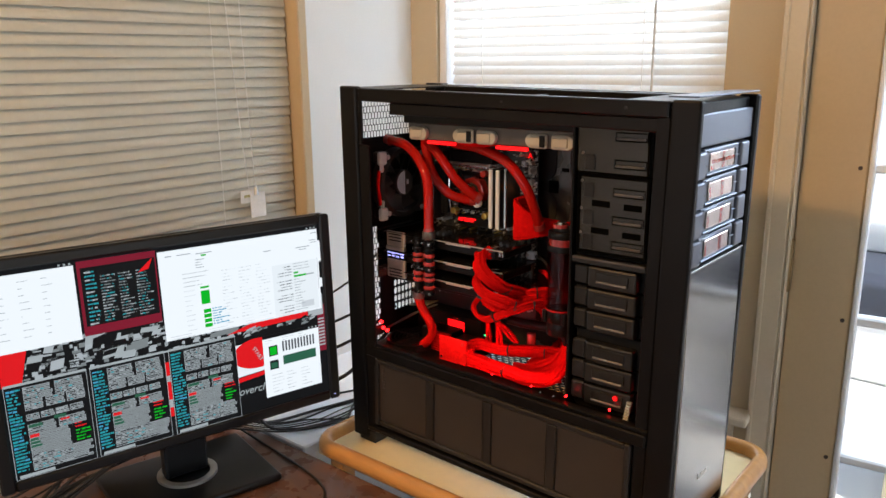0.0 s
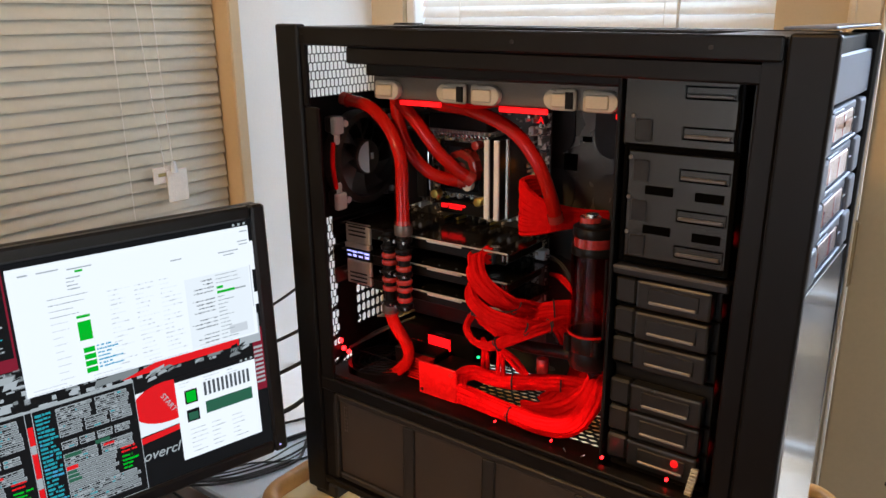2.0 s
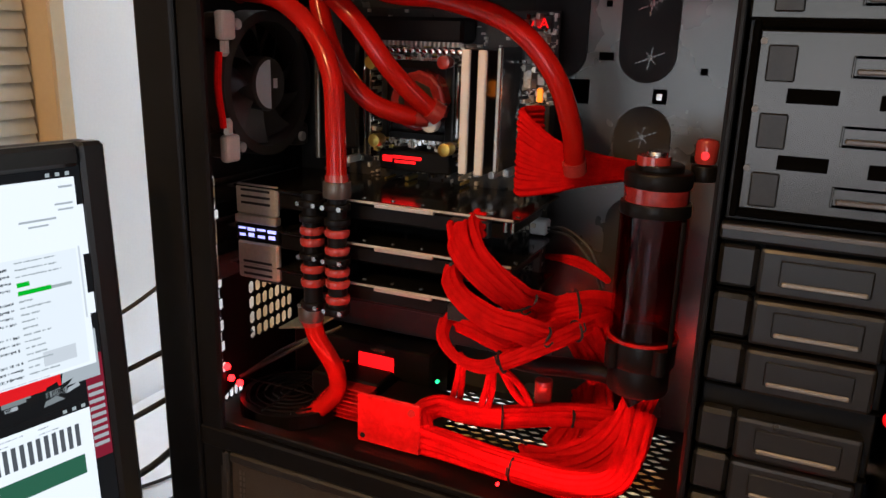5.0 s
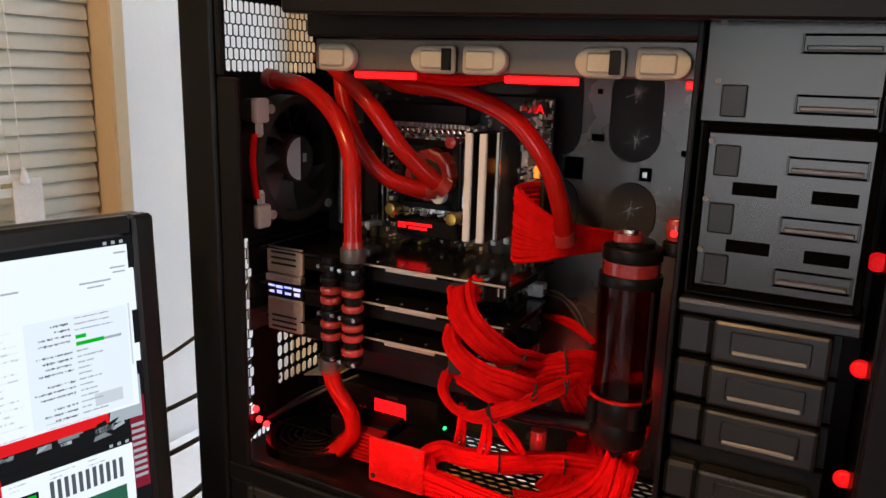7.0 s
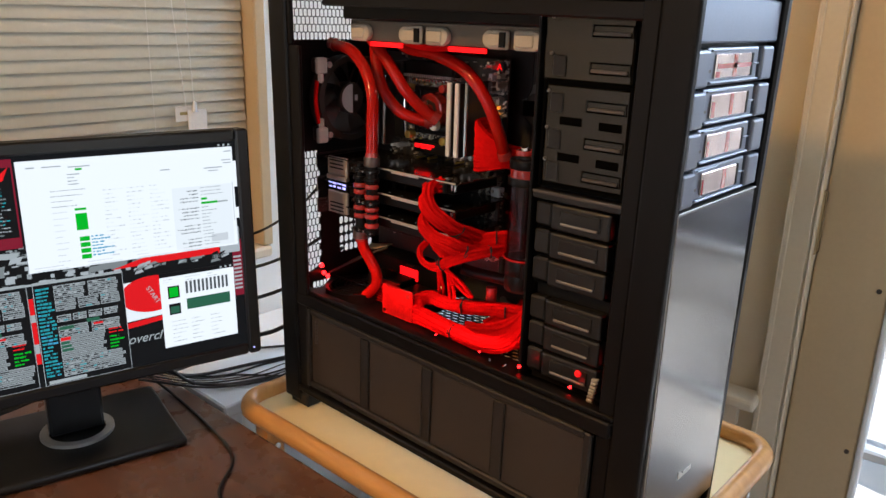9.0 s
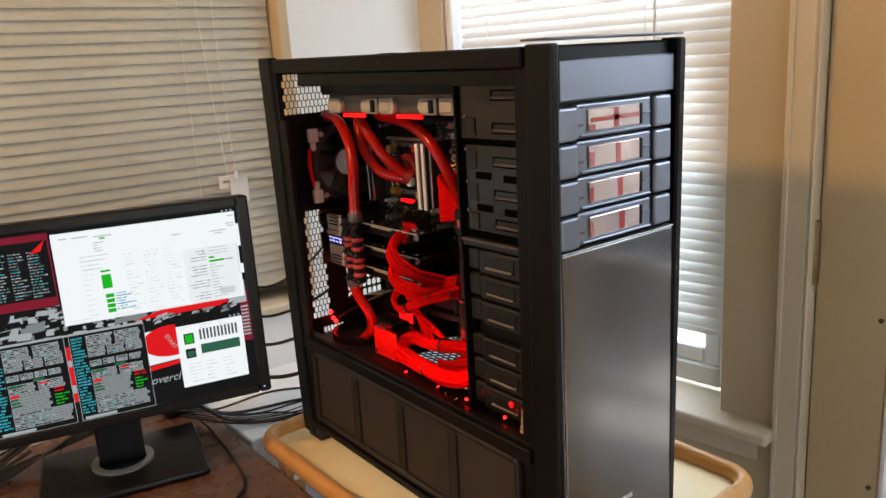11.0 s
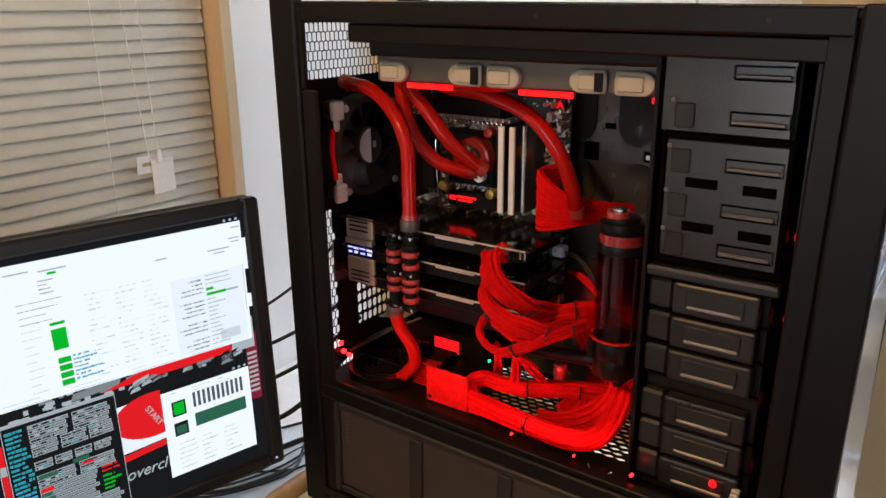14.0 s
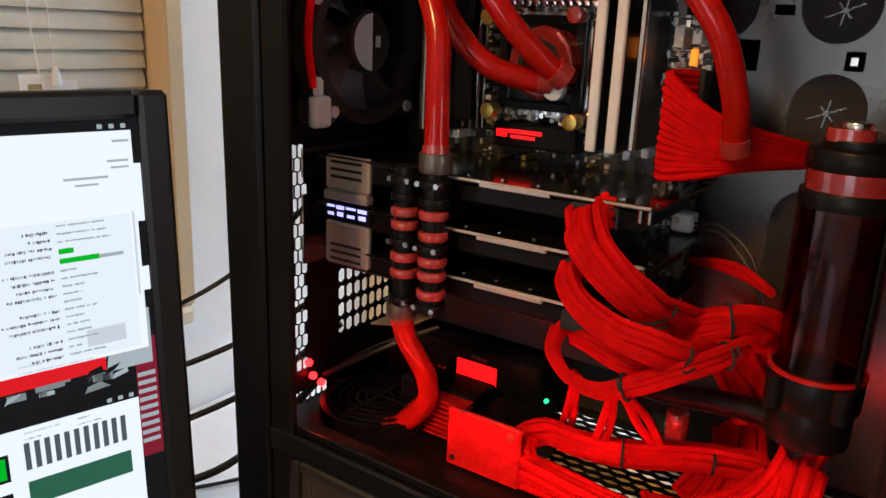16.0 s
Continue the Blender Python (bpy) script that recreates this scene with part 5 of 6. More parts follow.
rng = random.Random(29)
for m, cnt, nm in ((CHROME, 70, "bright_part"), (SOLDER, 110, "solder_part"), (BRACKET, 80, "capacitor")):
    bm = bmesh.new()
    for i in range(cnt):
        x, z = rng.choice(((rng.uniform(-0.384, -0.355), rng.uniform(1.10, 1.285)), (rng.uniform(-0.53, -0.43), rng.uniform(1.240, 1.258)), (rng.uniform(-0.436, -0.422), rng.uniform(1.16, 1.25)), (rng.uniform(-0.525, -0.43), rng.uniform(1.163, 1.174))))
        w, h = rng.uniform(0.0015, 0.0045), rng.uniform(0.0015, 0.0060)
        B(x, min(x + w, -0.353), 0.180 - rng.uniform(0.0, 0.008), MBY, z, z + h, 0.0004, bm)
    tagged(part(nm, bm, m, mb), kind="stuff")
for x in (-0.5285, -0.4275):
    part("socket_lever", sweep([(x, 0.166, 1.172), (x, 0.164, 1.20), (x, 0.164, 1.235), (x + 0.004, 0.168, 1.246)], 0.0013, 8), CHROME, mb, smooth=True)

# processor water block
blk = thing("water_block", "clear smoky red round processor water block", "water block", (-0.468, 0.18, 1.211))
part("body", C((-0.468, 0.164, 1.211), 0.0275, 0.022, "y", 12, bevel=0.003), BLOCKRED, blk, "red acrylic body")
part("bracket", frame_of(-0.512, -0.440, 1.174, 1.246, 0.007, 0.168, 0.174, Matrix.Identity(4), 0.001), BLACKS, blk)
for x, z, m, lab in ((-0.516, 1.243, GOLD, "brass thumb screw"), (-0.443, 1.246, FIT_RED, "clear red thumb screw"), (-0.440, 1.169, GOLD, "brass thumb screw"), (-0.512, 1.172, GOLD, "brass thumb screw")):
    part("thumb_screw", C((x, 0.160, z), 0.0062, 0.014, "y", 16, bevel=0.001), m, blk, lab, smooth=True)
part("port_plug", C((-0.452, 0.150, 1.193), 0.0085, 0.008, "y", 20, bevel=0.001), WHITEP, blk, smooth=True)
part("jet_nut", C((-0.470, 0.151, 1.222), 0.006, 0.006, "y", 6), CHROME, blk)
bm = ring((-0.468, 0.1525, 1.211), 0.018, 0.013, 0.002, "y", 8)
part("block_ring", bm, RUBBER, blk)

# memory
for x, w, z0, y0, m, lab in ((-0.4155, 0.0076, 1.152, 0.138, WHITEP, "white-topped memory stick standing in its slot"), (-0.4005, 0.0076, 1.152, 0.138, WHITEP, "white-topped memory stick standing in its slot"),
                             (-0.3865, 0.0045, 1.155, 0.142, STEEL, "steel-grey memory stick standing in its slot"), (-0.566, 0.0045, 1.152, 0.140, STEEL, "steel-grey memory stick beside the fan"), (-0.553, 0.0045, 1.152, 0.140, STEEL, "steel-grey memory stick beside the fan")):
    st = thing("memory_stick", lab, "memory", (x, MBY, 1.2), "memory sticks")
    part("heat_spreader", B(x - w / 2 + 0.0004, x + w / 2 - 0.0004, y0 + 0.004, 0.178, z0, z0 + 0.106, 0.0008), CHIP, st)
    part("top_bar", B(x - w / 2, x + w / 2, y0, y0 + 0.0045, z0, z0 + 0.106, 0.0010), m, st, "pale top bar")
    part("board", B(x - 0.001, x + 0.001, 0.178, MBY, z0, z0 + 0.106), PCB, st)
    part("latch", B(x - 0.003, x + 0.003, 0.172, MBY, z0 - 0.008, z0 - 0.001, 0.001), WHITEP, st)

# graphics cards
GLOSSB = mat("gloss_black_backplate", (0.006, 0.006, 0.006), 0.12, vary=0.1)
for i, z in enumerate((1.131, 1.093, 1.057)):
    g = thing("graphics_card", "black water-cooled graphics card with steel edge", "graphics card", (-0.48, 0.13, z), "graphics cards")
    part("board", B(-0.628, -0.345, 0.082, MBY - 0.002, z - 0.003, z - 0.001, 0.0005), PCB, g)
    part("backplate", B(-0.618, -0.340, 0.079, 0.190, z - 0.001, z + 0.001, 0.0008), GLOSSB, g)
    part("water_cover", B(-0.600, -0.352, 0.084, 0.180, z - 0.018, z - 0.003, 0.002), BLACKM, g)
    part("edge_strip", B(-0.497, -0.345, 0.0772, 0.0790, z - 0.0008, z + 0.0008), SOLDER, g, "bare bright edge")
    part("edge_connector", B(-0.468, -0.413, 0.0760, 0.0790, z - 0.0035, z + 0.0002, 0.0005), BRACKET, g)
    for k in range(6):
        part("screw_head", C((-0.485 + k * 0.028, 0.090, z + 0.0012), 0.002, 0.0012, "z", 8), STEEL, g)
    part("cover_stud", C((-0.372, 0.094, z + 0.0014), 0.0065, 0.0014, "z", 20), STEEL, g)
    for x in (-0.346, -0.352):
        part("edge_pin", C((x, 0.080, z - 0.006), 0.0018, 0.008, "z", 8), STEEL, g)
    part("slot_bracket", B(-0.638, -0.636, 0.075, 0.19, z - 0.02, z + 0.004), STEEL, g)
    part("power_plug", B(-0.398, -0.365, 0.076, 0.09, z - 0.017, z - 0.003, 0.001), CHIP, g)

# bridge cover with lit maker plate
pl = thing("card_bridge", "silver bridge cover with a blue lit plate", "bridge cover", (-0.592, 0.085, 1.09))
bm = B(-0.616, -0.570, 0.079, 0.086, 1.105, 1.133, 0.002)
B(-0.616, -0.570, 0.077, 0.086, 1.097, 1.1045, 0.001, bm)
part("upper_plate", bm, BRACKET, pl)
part("lower_plate", B(-0.616, -0.570, 0.079, 0.086, 1.043, 1.079, 0.002), BRACKET, pl)
part("dark_plate", B(-0.617, -0.569, 0.080, 0.087, 1.079, 1.097, 0.001), BLACKM, pl)
for z in (1.128, 1.122, 1.116, 1.060, 1.054, 1.048):
    part("vent_slot", B(-0.609, -0.577, 0.0785, 0.0792, z - 0.0011, z + 0.0011), RUBBER, pl)
bm = bmesh.new()
for k, (a, b) in enumerate(((0.0, 0.008), (0.010, 0.018), (0.0205, 0.030), (0.0325, 0.0415))):
    x = -0.6135
    B(x + a, x + b, 0.0792, 0.0799, 1.0905 - 0.001 * (k % 2), 1.0930, bm=bm)
    B(x + a + 0.001, x + b - 0.001, 0.0792, 0.0799, 1.0838, 1.0862 + 0.001 * (k % 2), bm=bm)
part("lit_mark", bm, LED_BLUE, pl, "blue-white glowing bars")

# water terminal: two columns of red clear couplings
term = thing("water_terminal", "two columns of black and clear red coupling fittings", "fitting", (-0.51, 0.06, 1.08))
for x, zs, yy in ((-0.5245, (1.103, 1.093, 1.0685, 1.056), 0.068), (-0.498, (1.1045, 1.089, 1.070, 1.0595, 1.045), 0.066)):
    part("pipe", C((x, yy, 1.083), 0.0085, 0.106, "z", 20), BLACKM, term, smooth=True)
    for z in zs:
        part("coupling", C((x, yy, z), 0.0112, 0.0072, "z", 20, bevel=0.002), FIT_RED, term, "clear red coupling", smooth=True)
    for z in (1.127, 1.114, 1.080, 1.035):
        part("collar", C((x, yy, z), 0.0115, 0.006, "z", 16, bevel=0.001), BLACKM, term, smooth=True)
    for z in (1.127, 1.080, 1.035):
        for dx in (-0.008, 0.008):
            part("screw", C((x + dx, yy - 0.0095, z), 0.0022, 0.003, "y", 8), STEEL, term)
part("compression_ring", C((-0.498, 0.066, 1.142), 0.0120, 0.014, "z", 20, bevel=0.0012), RAIL, term, "grey metal compression ring", smooth=True)
part("compression_ring", C((-0.5300, 0.072, 1.024), 0.0115, 0.014, "z", 20, bevel=0.0012), RAIL, term, "grey metal compression ring", smooth=True)


# coolant tubes
def tube(pts, label, r=0.0087):
    b = thing("coolant_tube", label, "tube", pts[0], "coolant tubes")
    part("hose", sweep(pts, r, 16, smooth_steps=12), TUBE, b, smooth=True)
    for a, c in ((pts[0], pts[1]), (pts[-1], pts[-2])):
        a, c = Vector(a), Vector(c)
        d = (c - a).normalized() * 0.008
        part("hose_collar", sweep([a - d * 0.4, a + d * 0.3, a + d], r * 1.18, 14, smooth_steps=2), FIT_RED, b, smooth=True)


tube([(-0.498, 0.066, 1.146), (-0.5015, 0.070, 1.19), (-0.510, 0.078, 1.235), (-0.533, 0.085, 1.270), (-0.575, 0.095, 1.295), (-0.628, 0.105, 1.302)], "glossy red coolant tube rising from the cards to the rear")
tube([(-0.458, 0.148, 1.199), (-0.474, 0.137, 1.200), (-0.500, 0.122, 1.212), (-0.526, 0.114, 1.243), (-0.546, 0.118, 1.287), (-0.556, 0.128, 1.335)], "glossy red coolant tube bending from block to top")
tube([(-0.444, 0.144, 1.203), (-0.455, 0.132, 1.214), (-0.475, 0.115, 1.240), (-0.500, 0.107, 1.274), (-0.527, 0.108, 1.298), (-0.570, 0.118, 1.325)], "glossy red coolant tube bending from block to top")
tube([(-0.318, 0.150, 1.165), (-0.319, 0.135, 1.198), (-0.333, 0.122, 1.242), (-0.368, 0.118, 1.278), (-0.426, 0.118, 1.297), (-0.480, 0.122, 1.302), (-0.52, 0.13, 1.315)], "glossy red coolant tube arching over to the reservoir side")
tube([(-0.530, 0.072, 1.022), (-0.528, 0.078, 0.998), (-0.517, 0.090, 0.965), (-0.517, 0.093, 0.940), (-0.535, 0.088, 0.918), (-0.548, 0.080, 0.909)], "glossy red coolant tube dropping to the pump")

# rear fan
fan = thing("case_fan", "black rear case fan with pale rubber corners", "fan", (-0.618, 0.124, 1.220))
FX, FY, FZ = -0.618, 0.124, 1.220
bm = ring((FX, FY, FZ), 0.066, 0.057, 0.025, "x", 40)
part("shroud", bm, FANM, fan, smooth=True)
for sy in (-1, 1):
    for sz in (-1, 1):
        part("corner_plate", B(FX - 0.0124, FX + 0.0124, FY + sy * 0.040, FY + sy * 0.063, FZ + sz * 0.040, FZ + sz * 0.063, 0.005, seg=2), FANM, fan)
        part("corner_screw", C((FX + 0.014, FY + sy * 0.047, FZ + sz * 0.053), 0.0048, 0.004, "x", 12, bevel=0.001), PALE_METAL, fan)
for sz in (-1, 1):
    bm = B(FX + 0.010, FX + 0.019, FY - 0.073, FY - 0.054, FZ + sz * 0.040, FZ + sz * 0.064, 0.003, seg=2)
    B(FX + 0.010, FX + 0.016, FY - 0.069, FY - 0.058, FZ + sz * 0.026, FZ + sz * 0.042, 0.003, bm)
    part("rubber_corner", bm, FANCORNER, fan, "pale grey rubber corner")
part("hub", C((FX, FY, FZ), 0.0250, 0.022, "x", 28, bevel=0.002), FANM, fan, smooth=True)
bm = bmesh.new()
pts = [(FY + 0.001 - 0.0225 * math.cos(radians(a)), FZ + 0.0225 * math.sin(radians(a))) for a in range(-90, 91, 12)]
fr = [bm.verts.new((FX + 0.0120, a, b)) for a, b in pts]
bm.faces.new(fr)
part("hub_label", bm, WHITEP, fan, "white half-round hub label")
part("hub_print", B(FX + 0.0108, FX + 0.0114, FY + 0.006, FY + 0.012, FZ - 0.004, FZ + 0.005), WHITEP, fan)
for k in range(9):
    bm = bmesh.new()
    a0 = k / 9 * 6.28319
    g = []
    for i in range(7):
        r = 0.020 + (0.055 - 0.020) * i / 6
        row = []
        for j in range(4):
            a = a0 + (j / 3 - 0.5) * 0.52 + i * 0.05
            row.append(bm.verts.new((FX - 0.009 + 0.016 * j / 3, FY + r * math.cos(a), FZ + r * math.sin(a))))
        g.append(row)
    for i in range(6):
        for j in range(3):
            bm.faces.new((g[i][j], g[i + 1][j], g[i + 1][j + 1], g[i][j + 1]))
    part("blade", bm, FANM, fan, smooth=True)
for a in (-40, 60, 190):
    part("strut", sweep([(FX - 0.011, FY + 0.018 * math.cos(radians(a)), FZ + 0.018 * math.sin(radians(a))), (FX - 0.011, FY + 0.04 * math.cos(radians(a)), FZ + 0.04 * math.sin(radians(a))), (FX - 0.011, FY + 0.06 * math.cos(radians(a)), FZ + 0.06 * math.sin(radians(a)))], 0.002, 6), FANM, fan)
part("light_ring", sweep([(FX + 0.012, FY - 0.068, FZ - 0.034), (FX + 0.012, FY - 0.073, FZ), (FX + 0.012, FY - 0.070, FZ + 0.030)], 0.0032, 8), SLEEVE, fan, "red cable round the fan edge")

# radiator above
rad = thing("radiator", "black radiator with fans under the case top", "radiator", (-0.4, 0.12, 1.35))
part("core", B(-0.515, -0.195, 0.060, 0.205, 1.345, 1.368, 0.002), BLACKM, rad)
for k in range(3):
    part("fan_frame", ring((-0.455 + 0.122 * k, 0.132, 1.334), 0.060, 0.054, 0.020, "z", 28), BLACKM, rad)
for k in range(3):
    part("fan_rim", ring((-0.455 + 0.122 * k, 0.118, 1.3705), 0.058, 0.052, 0.004, "z", 32), ACRYL, rad, "red rim of the top fan")
bm = sweep([(-0.50, 0.10, 1.318), (-0.44, 0.085, 1.312), (-0.40, 0.09, 1.309), (-0.36, 0.10, 1.313), (-0.33, 0.11, 1.325)], 0.004, 8)
sweep([(-0.50, 0.11, 1.320), (-0.45, 0.095, 1.309), (-0.40, 0.10, 1.306), (-0.35, 0.115, 1.316)], 0.004, 8, bm)
part("fan_cable", bm, SLEEVE, rad, "red sleeved fan cable", smooth=True)

# reservoir and pump
res = thing("reservoir", "tall cylinder reservoir of dark red coolant", "reservoir", (-0.242, 0.10, 0.98))
RX, RY = -0.242, 0.102
tube_glass = part("glass", ring((RX, RY, 1.097), 0.0256, 0.0236, 0.096, "z", 40), RES_GLASS, res, "clear red-tinted glass cylinder", smooth=True)
part("coolant", C((RX, RY, 1.097), 0.0230, 0.094, "z", 36), COOLANT, tube_glass, "clear dark red coolant", smooth=True)
bm = C((RX, RY, 1.172), 0.0250, 0.012, "z", 36, bevel=0.002)
C((RX, RY, 1.180), 0.018, 0.006, "z", 28, bm, bevel=0.001)
part("top_cap", bm, BLACKM, res, smooth=True)
part("cap_band", C((RX, RY, 1.1605), 0.0240, 0.011, "z", 36), BLOCKRED, res, "clear red collar", smooth=True)
part("cap_ring", C((RX, RY, 1.150), 0.0262, 0.010, "z", 36, bevel=0.001), BLACKS, res, "dark satin metal ring", smooth=True)
part("fill_ring", ring((RX - 0.004, RY - 0.004, 1.1855), 0.0125, 0.007, 0.007, "z", 24), FIT_RED, res, "clear red fill ring", smooth=True)
part("fill_plug", C((RX - 0.002, RY - 0.004, 1.190), 0.008, 0.005, "z", 20, bevel=0.001), STEEL, res, smooth=True)
bm = C((RX, RY, 1.036), 0.0268, 0.022, "z", 36, bevel=0.002)
C((RX, RY, 1.014), 0.024, 0.024, "z", 28, bm, bevel=0.002)
part("base_cap", bm, BLACKM, res, smooth=True)
for k in range(4):
    part("base_lug", C((RX + 0.0255 * math.cos(k * 1.57 + 0.78), RY + 0.030 * math.sin(k * 1.57 + 0.78), 1.036), 0.0055, 0.020, "z", 12), BLACKM, res, smooth=True)
part("base_band", ring((RX, RY, 1.0475), 0.0275, 0.0250, 0.0025, "z", 36), ACRYL, res)
for dx, dy in ((0.019, -0.012), (-0.016, 0.016), (0.016, 0.018)):
    part("tie_rod", C((RX + dx * 1.22, RY + dy * 1.22, 1.095), 0.0018, 0.098, "z", 8), BLACKM, res)
lamp = thing("red_sensor", "small red lit cap beside the reservoir", "indicator", (-0.212, 0.12, 1.17))
part("cap", C((-0.212, 0.120, 1.192), 0.0085, 0.020, "z", 18, bevel=0.004), FIT_RED, lamp, smooth=True)
part("collar", C((-0.212, 0.120, 1.176), 0.010, 0.012, "z", 18, bevel=0.001), BLACKM, lamp, smooth=True)
part("bulb", C((-0.212, 0.1125, 1.190), 0.003, 0.003, "y", 10), LED_SOFT, lamp)

# power unit with red display, red pump top on the chamber floor
psu = thing("power_unit", "dark box with a red lit display panel", "power supply", (-0.52, 0.18, 0.906))
part("box", B(-0.615, -0.452, 0.164, 0.209, 0.906, 0.962, 0.002), BLACKM, psu)
part("display", B(-0.534, -0.493, 0.1622, 0.1640, 0.932, 0.951, 0.0006), LED_SOFT, psu, "glowing red display")
part("display_clip", B(-0.519, -0.503, 0.1615, 0.164, 0.9555, 0.9585, 0.0005), STEEL, psu)
bm = bmesh.new()
for x, ang in ((-0.566, 20), (-0.560, -20)):
    B(x - 0.001, x + 0.001, 0.1634, 0.1640, 0.928, 0.937, bm=bm, m=Matrix.Translation((x, 0, 0.932)) @ Matrix.Rotation(radians(ang), 4, "Y") @ Matrix.Translation((-x, 0, -0.932)))
for ang in (40, -40):
    B(-0.5515, -0.5495, 0.1634, 0.1640, 0.927, 0.939, bm=bm, m=Matrix.Translation((-0.5505, 0, 0.933)) @ Matrix.Rotation(radians(ang), 4, "Y") @ Matrix.Translation((0.5505, 0, -0.933)))
part("maker_mark", bm, ACRYL, psu)
pump = thing("pump_block", "red acrylic pump block on the chamber floor", "pump", (-0.465, 0.11, 0.906))
part("face_plate", B(-0.484, -0.420, 0.0740, 0.0790, 0.906, 0.955, 0.0015), ACRYL, pump, "upright red acrylic plate")
part("body", B(-0.482, -0.422, 0.0795, 0.150, 0.906, 0.936, 0.002), BLACKM, pump, "dark pump body")
part("screw", C((-0.428, 0.0735, 0.947), 0.0036, 0.0014, "y", 12), FIT_RED, pump)
part("screw", C((-0.477, 0.0735, 0.914), 0.0026, 0.0014, "y", 12), STEEL, pump)
# louvres of a grille; the red light on them is put into their colour
for k in range(8):
    part("red_lit_louvre", B(-0.556 + 0.004 * k, -0.4845, 0.098, 0.1135, 0.9095 + 0.0045 * k, 0.9110 + 0.0045 * k, 0.0004), ACRYL, pump)
part("fin_block", B(-0.560, -0.4845, 0.1140, 0.150, 0.906, 0.944, 0.002), BLACKM, pump)
part("inlet", C((-0.546, 0.082, 0.911), 0.014, 0.012, "z", 28, bevel=0.003), BLACKM, pump, smooth=True)
grille = thing("floor_fan", "black floor fan with wire guard rings", "fan", (-0.575, 0.10, 0.906))
for r in (0.012, 0.020, 0.028, 0.036, 0.044):
    part("guard_ring", ring((-0.575, 0.105, 0.922), r + 0.0008, r - 0.0008, 0.0016, "z", 36), BLACKS, grille)
part("frame", ring((-0.575, 0.105, 0.913), 0.052, 0.047, 0.014, "z", 36), BLACKM, grille)
bm = B(-0.6275, -0.5235, 0.1042, 0.1058, 0.9225, 0.9240)
B(-0.5758, -0.5742, 0.053, 0.157, 0.9225, 0.9240, bm=bm)
part("guard_cross", bm, BLACKS, grille)


# red sleeved cables
def bundle(label, lines, r, width, depth, seed):
    """Sleeved strands side by side along one line: width across it, depth in layers."""
    rg = random.Random(seed)
    b = thing("sleeved_cable", label, "cable", lines[0], "red sleeved cables")
    base = spline(lines, 6)
    cols, lays = max(2, round(width / (r * 1.5))), max(1, round(depth / (r * 1.7)))
    for lay in range(lays):
        for i in range(cols):
            f, g = (i + 0.5) / cols - 0.5, (lay + 0.5) / lays - 0.5
            jig, pts, ph = rg.uniform(-0.5, 0.5) * r, [], rg.uniform(0, 6.28)
            for k, p in enumerate(base):
                d = (base[min(k + 1, len(base) - 1)] - base[max(k - 1, 0)]).normalized()
                side = d.cross(Vector((0, 1, 0)))
                side = side.normalized() if side.length > 0.2 else Vector((1, 0, 0))
                out = side.cross(d).normalized()
                t = k / (len(base) - 1)
                w = 1.0 - 0.22 * math.sin(math.pi * t)
                pts.append(p + side * (f * width * w + jig) + out * (g * depth * w + jig) + Vector((math.sin(ph + 5 * t), math.cos(ph + 4 * t), math.sin(ph + 6 * t))) * 0.0011)
            part("strand", sweep(pts, r, 6, smooth_steps=0), SLEEVE, b, smooth=True)
    return b


# wide main power cable: spread along the board edge, gathered towards the reservoir
main = thing("sleeved_cable", "wide red sleeved power cable fanning from the board", "cable", (-0.37, 0.17, 1.17), "red sleeved cables")
rg = random.Random(3)
for lay in (0, 1):
    for i in range(15):
        f = i / 14
        z0 = 1.143 + 0.066 * f
        pts = [(-0.358, 0.186 - lay * 0.005, z0), (-0.367, 0.160 - 0.006 * lay, z0 + 0.001), (-0.362, 0.146 - 0.006 * lay, z0 - 0.002),
               (-0.337, 0.147 - 0.006 * lay, 1.148 + 0.042 * f - 0.002), (-0.314, 0.168 - 0.005 * lay, 1.1495 + 0.026 * f), (-0.293, 0.204, 1.150 + 0.016 * f), (-0.281, 0.232, 1.149 + 0.012 * f)]
        pts = [Vector(p) + Vector((rg.uniform(-1, 1), rg.uniform(-1, 1), rg.uniform(-1, 1))) * 0.0008 for p in pts]
        part("strand", sweep(pts, 0.0027, 6, smooth_steps=6), SLEEVE, main, smooth=True)
part("plug", B(-0.368, -0.352, 0.182, MBY, 1.14, 1.212, 0.001), CHIP, main)
bm = bmesh.new()
for k in range(7):
    B(-0.335 + 0.008 * k, -0.331 + 0.008 * k, 0.160 + 0.008 * k, 0.162 + 0.008 * k, 1.1425, 1.1440, bm=bm)
part("cable_comb", bm, RAIL, main)

bundle("red sleeved graphics card cable looping down", [(-0.384, 0.084, 1.122), (-0.379, 0.060, 1.119), (-0.366, 0.044, 1.109), (-0.350, 0.040, 1.096), (-0.338, 0.052, 1.081), (-0.333, 0.075, 1.067), (-0.324, 0.115, 1.048)], 0.0029, 0.030, 0.010, 21)
bundle("red sleeved graphics card cable looping down", [(-0.396, 0.084, 1.082), (-0.391, 0.064, 1.079), (-0.373, 0.046, 1.071), (-0.346, 0.040, 1.061), (-0.325, 0.044, 1.056), (-0.315, 0.058, 1.049), (-0.311, 0.100, 1.040)], 0.0029, 0.020, 0.010, 22)
